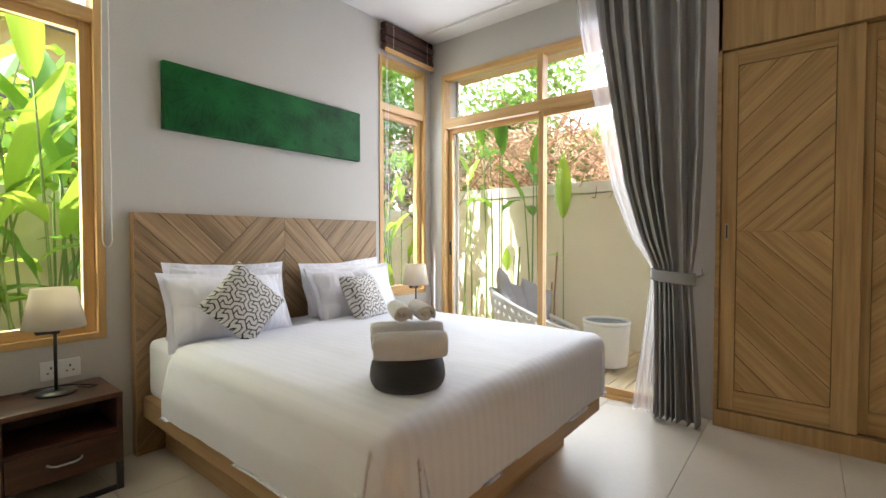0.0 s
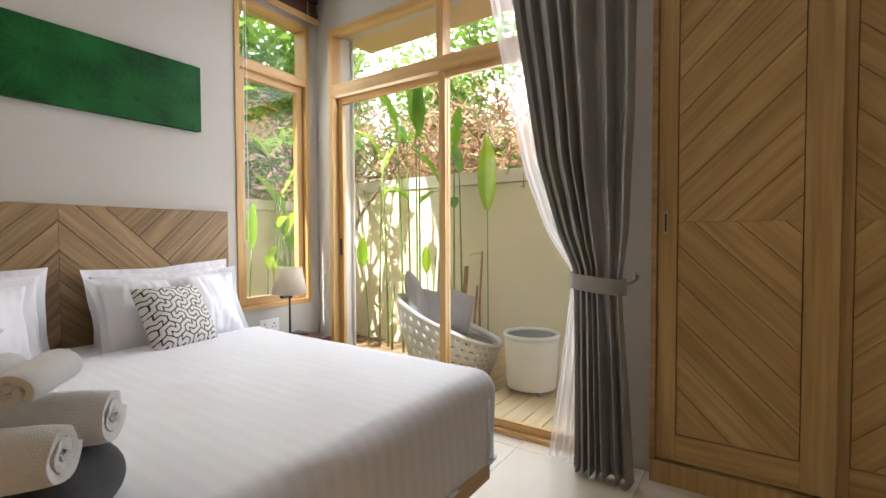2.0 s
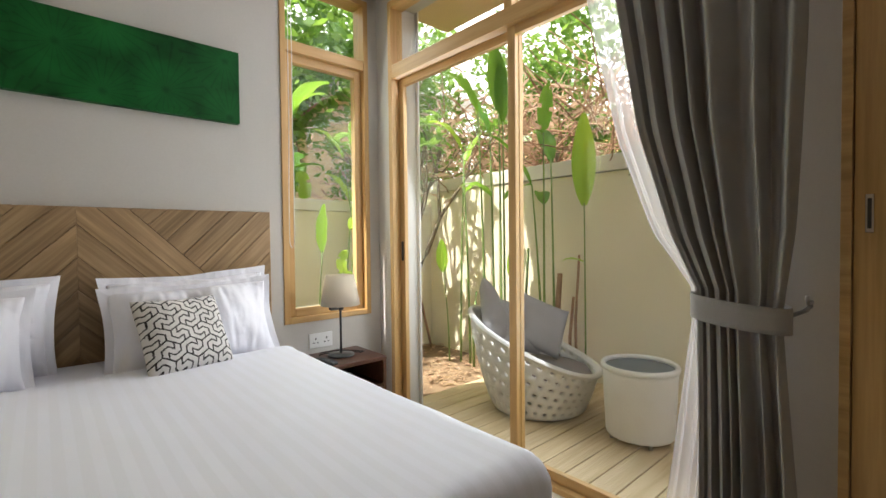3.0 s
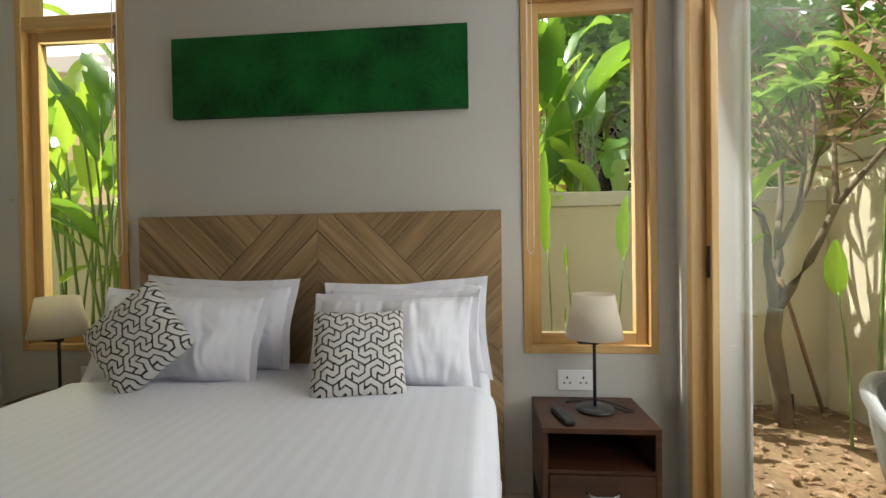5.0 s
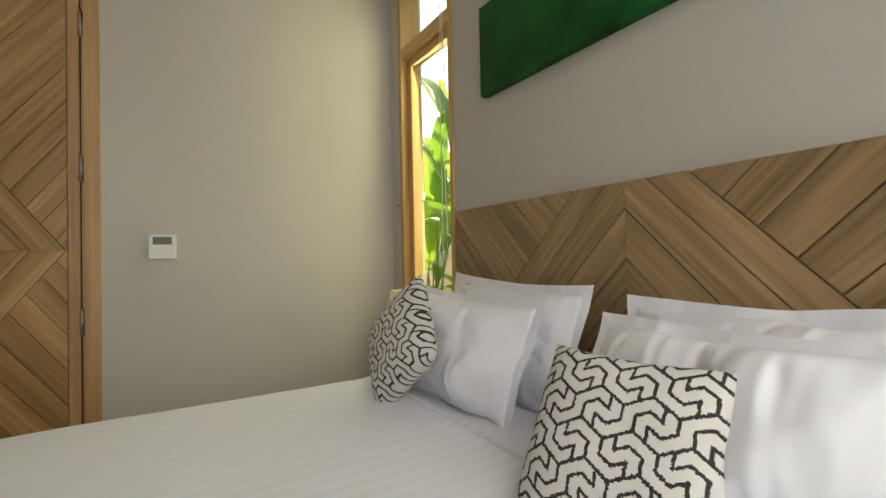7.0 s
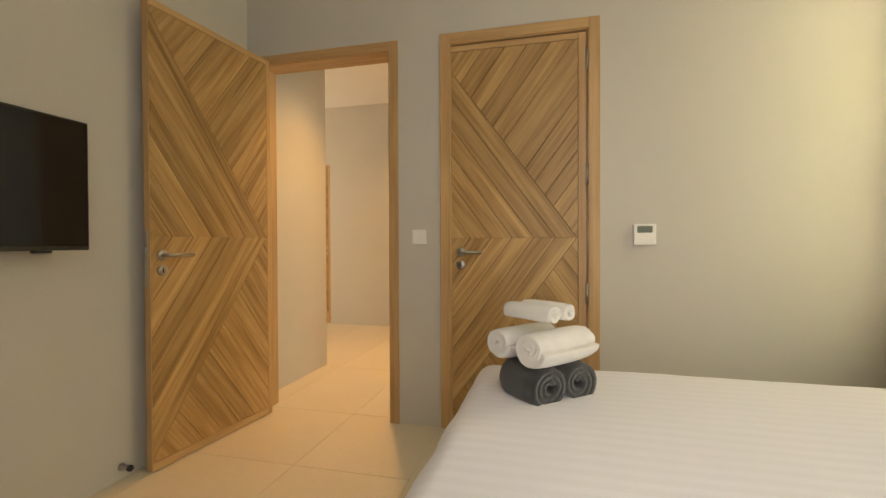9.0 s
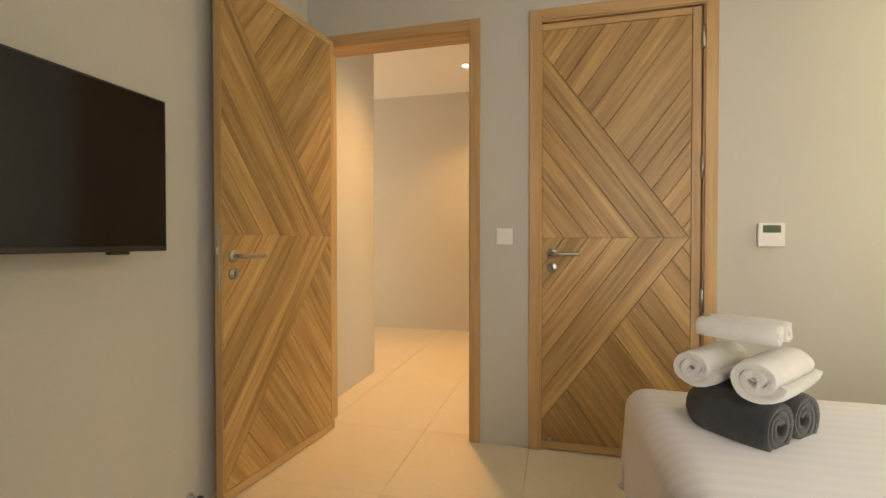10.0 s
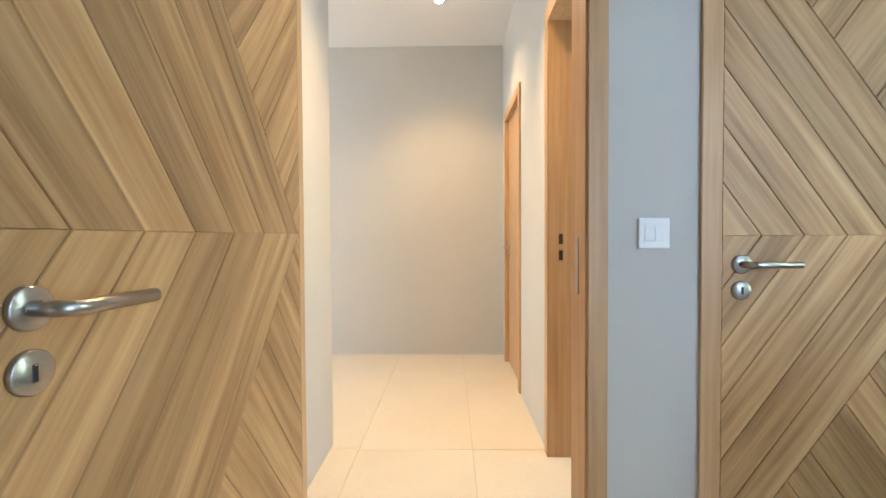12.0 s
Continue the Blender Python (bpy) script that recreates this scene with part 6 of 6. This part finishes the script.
sh = grid(72, 13, shell_at, closed=True)
sh.faces.ensure_lookup_table()
holes = [sh.faces[i * 13 + j] for i in range(72) for j in range(1, 12, 2) if (i + j // 2) % 2 == 0]
bmesh.ops.delete(sh, geom=holes, context='FACES_ONLY')
so = part("woven_shell", sh, CANE, chair, "white woven resin shell with round holes", True)
so.modifiers.new("round", 'SUBSURF').levels = 1
so.modifiers["round"].render_levels = 1
so.modifiers.new("thick", 'SOLIDIFY').thickness = 0.022
rm = grid(96, 8, lambda u, v: tuple(Vector(shell_at(u, 1.0)) + Vector((0.020 * math.cos(v * 6.2832) * math.cos(u * 6.2832), 0.020 * math.cos(v * 6.2832) * math.sin(u * 6.2832), 0.018 * math.sin(v * 6.2832)))), closed=True)
part("woven_rim", rm, CANE, chair, "rolled woven rim", True)
part("seat_cushion", lathe([(0.0, 0.13), (0.28, 0.13), (0.335, 0.16), (0.345, 0.22), (0.32, 0.262), (0.22, 0.275), (0.0, 0.28)], 48), GREYSEAT, chair, "taupe seat cushion", True)
part("base_ring", lathe([(0.0, 0.0), (0.25, 0.0), (0.26, 0.02), (0.25, 0.03), (0.0, 0.03)], 40), CANE, chair, smooth=True)
for lab, m in (("grey scatter cushion leaning on the chair back", pose(3.74, 2.70, 0.575, -20, 40, 25)), ("grey scatter cushion leaning on another", pose(3.92, 2.66, 0.475, -28, 14, -12)), ("grey scatter cushion leaning on the chair back", pose(4.06, 2.56, 0.475, -26, 24, -38))):
    ob = obj("scatter_cushion", pillow_mesh(0.37, 0.37, 0.15, flange=0.0, power=3.0, n=30, seed=m.translation.x * 9, wrinkle=0.014), GREYFAB, True)
    ob.matrix_world = m
    tagged(ob, lab, "cushion", "grey cushions on the garden chair")

tub = thing("woven_tub", (3.92, 1.80, -0.02), "white woven round tub table with slate lid", "tub table")
part("woven_body", lathe([(0.0, 0.03), (0.172, 0.03), (0.176, 0.04), (0.192, 0.36), (0.194, 0.385), (0.0, 0.385)], 56), CANE, tub, "white woven resin body", True)
part("rim", lathe([(0.178, 0.385), (0.198, 0.385), (0.203, 0.398), (0.198, 0.412), (0.186, 0.414), (0.178, 0.405), (0.178, 0.385)], 56), CANE, tub, smooth=True)
part("lid", lathe([(0.0, 0.386), (0.178, 0.386), (0.178, 0.392), (0.0, 0.392)], 48), TUBTOP, tub, "slate grey lid")
for a in (45, 135, 225, 315):
    part("foot", lathe([(0, 0), (0.011, 0), (0.013, 0.032), (0, 0.032)], 10, m=Matrix.Translation((0.15 * math.cos(radians(a)), 0.15 * math.sin(radians(a)), 0))), STEEL, tub, smooth=True)
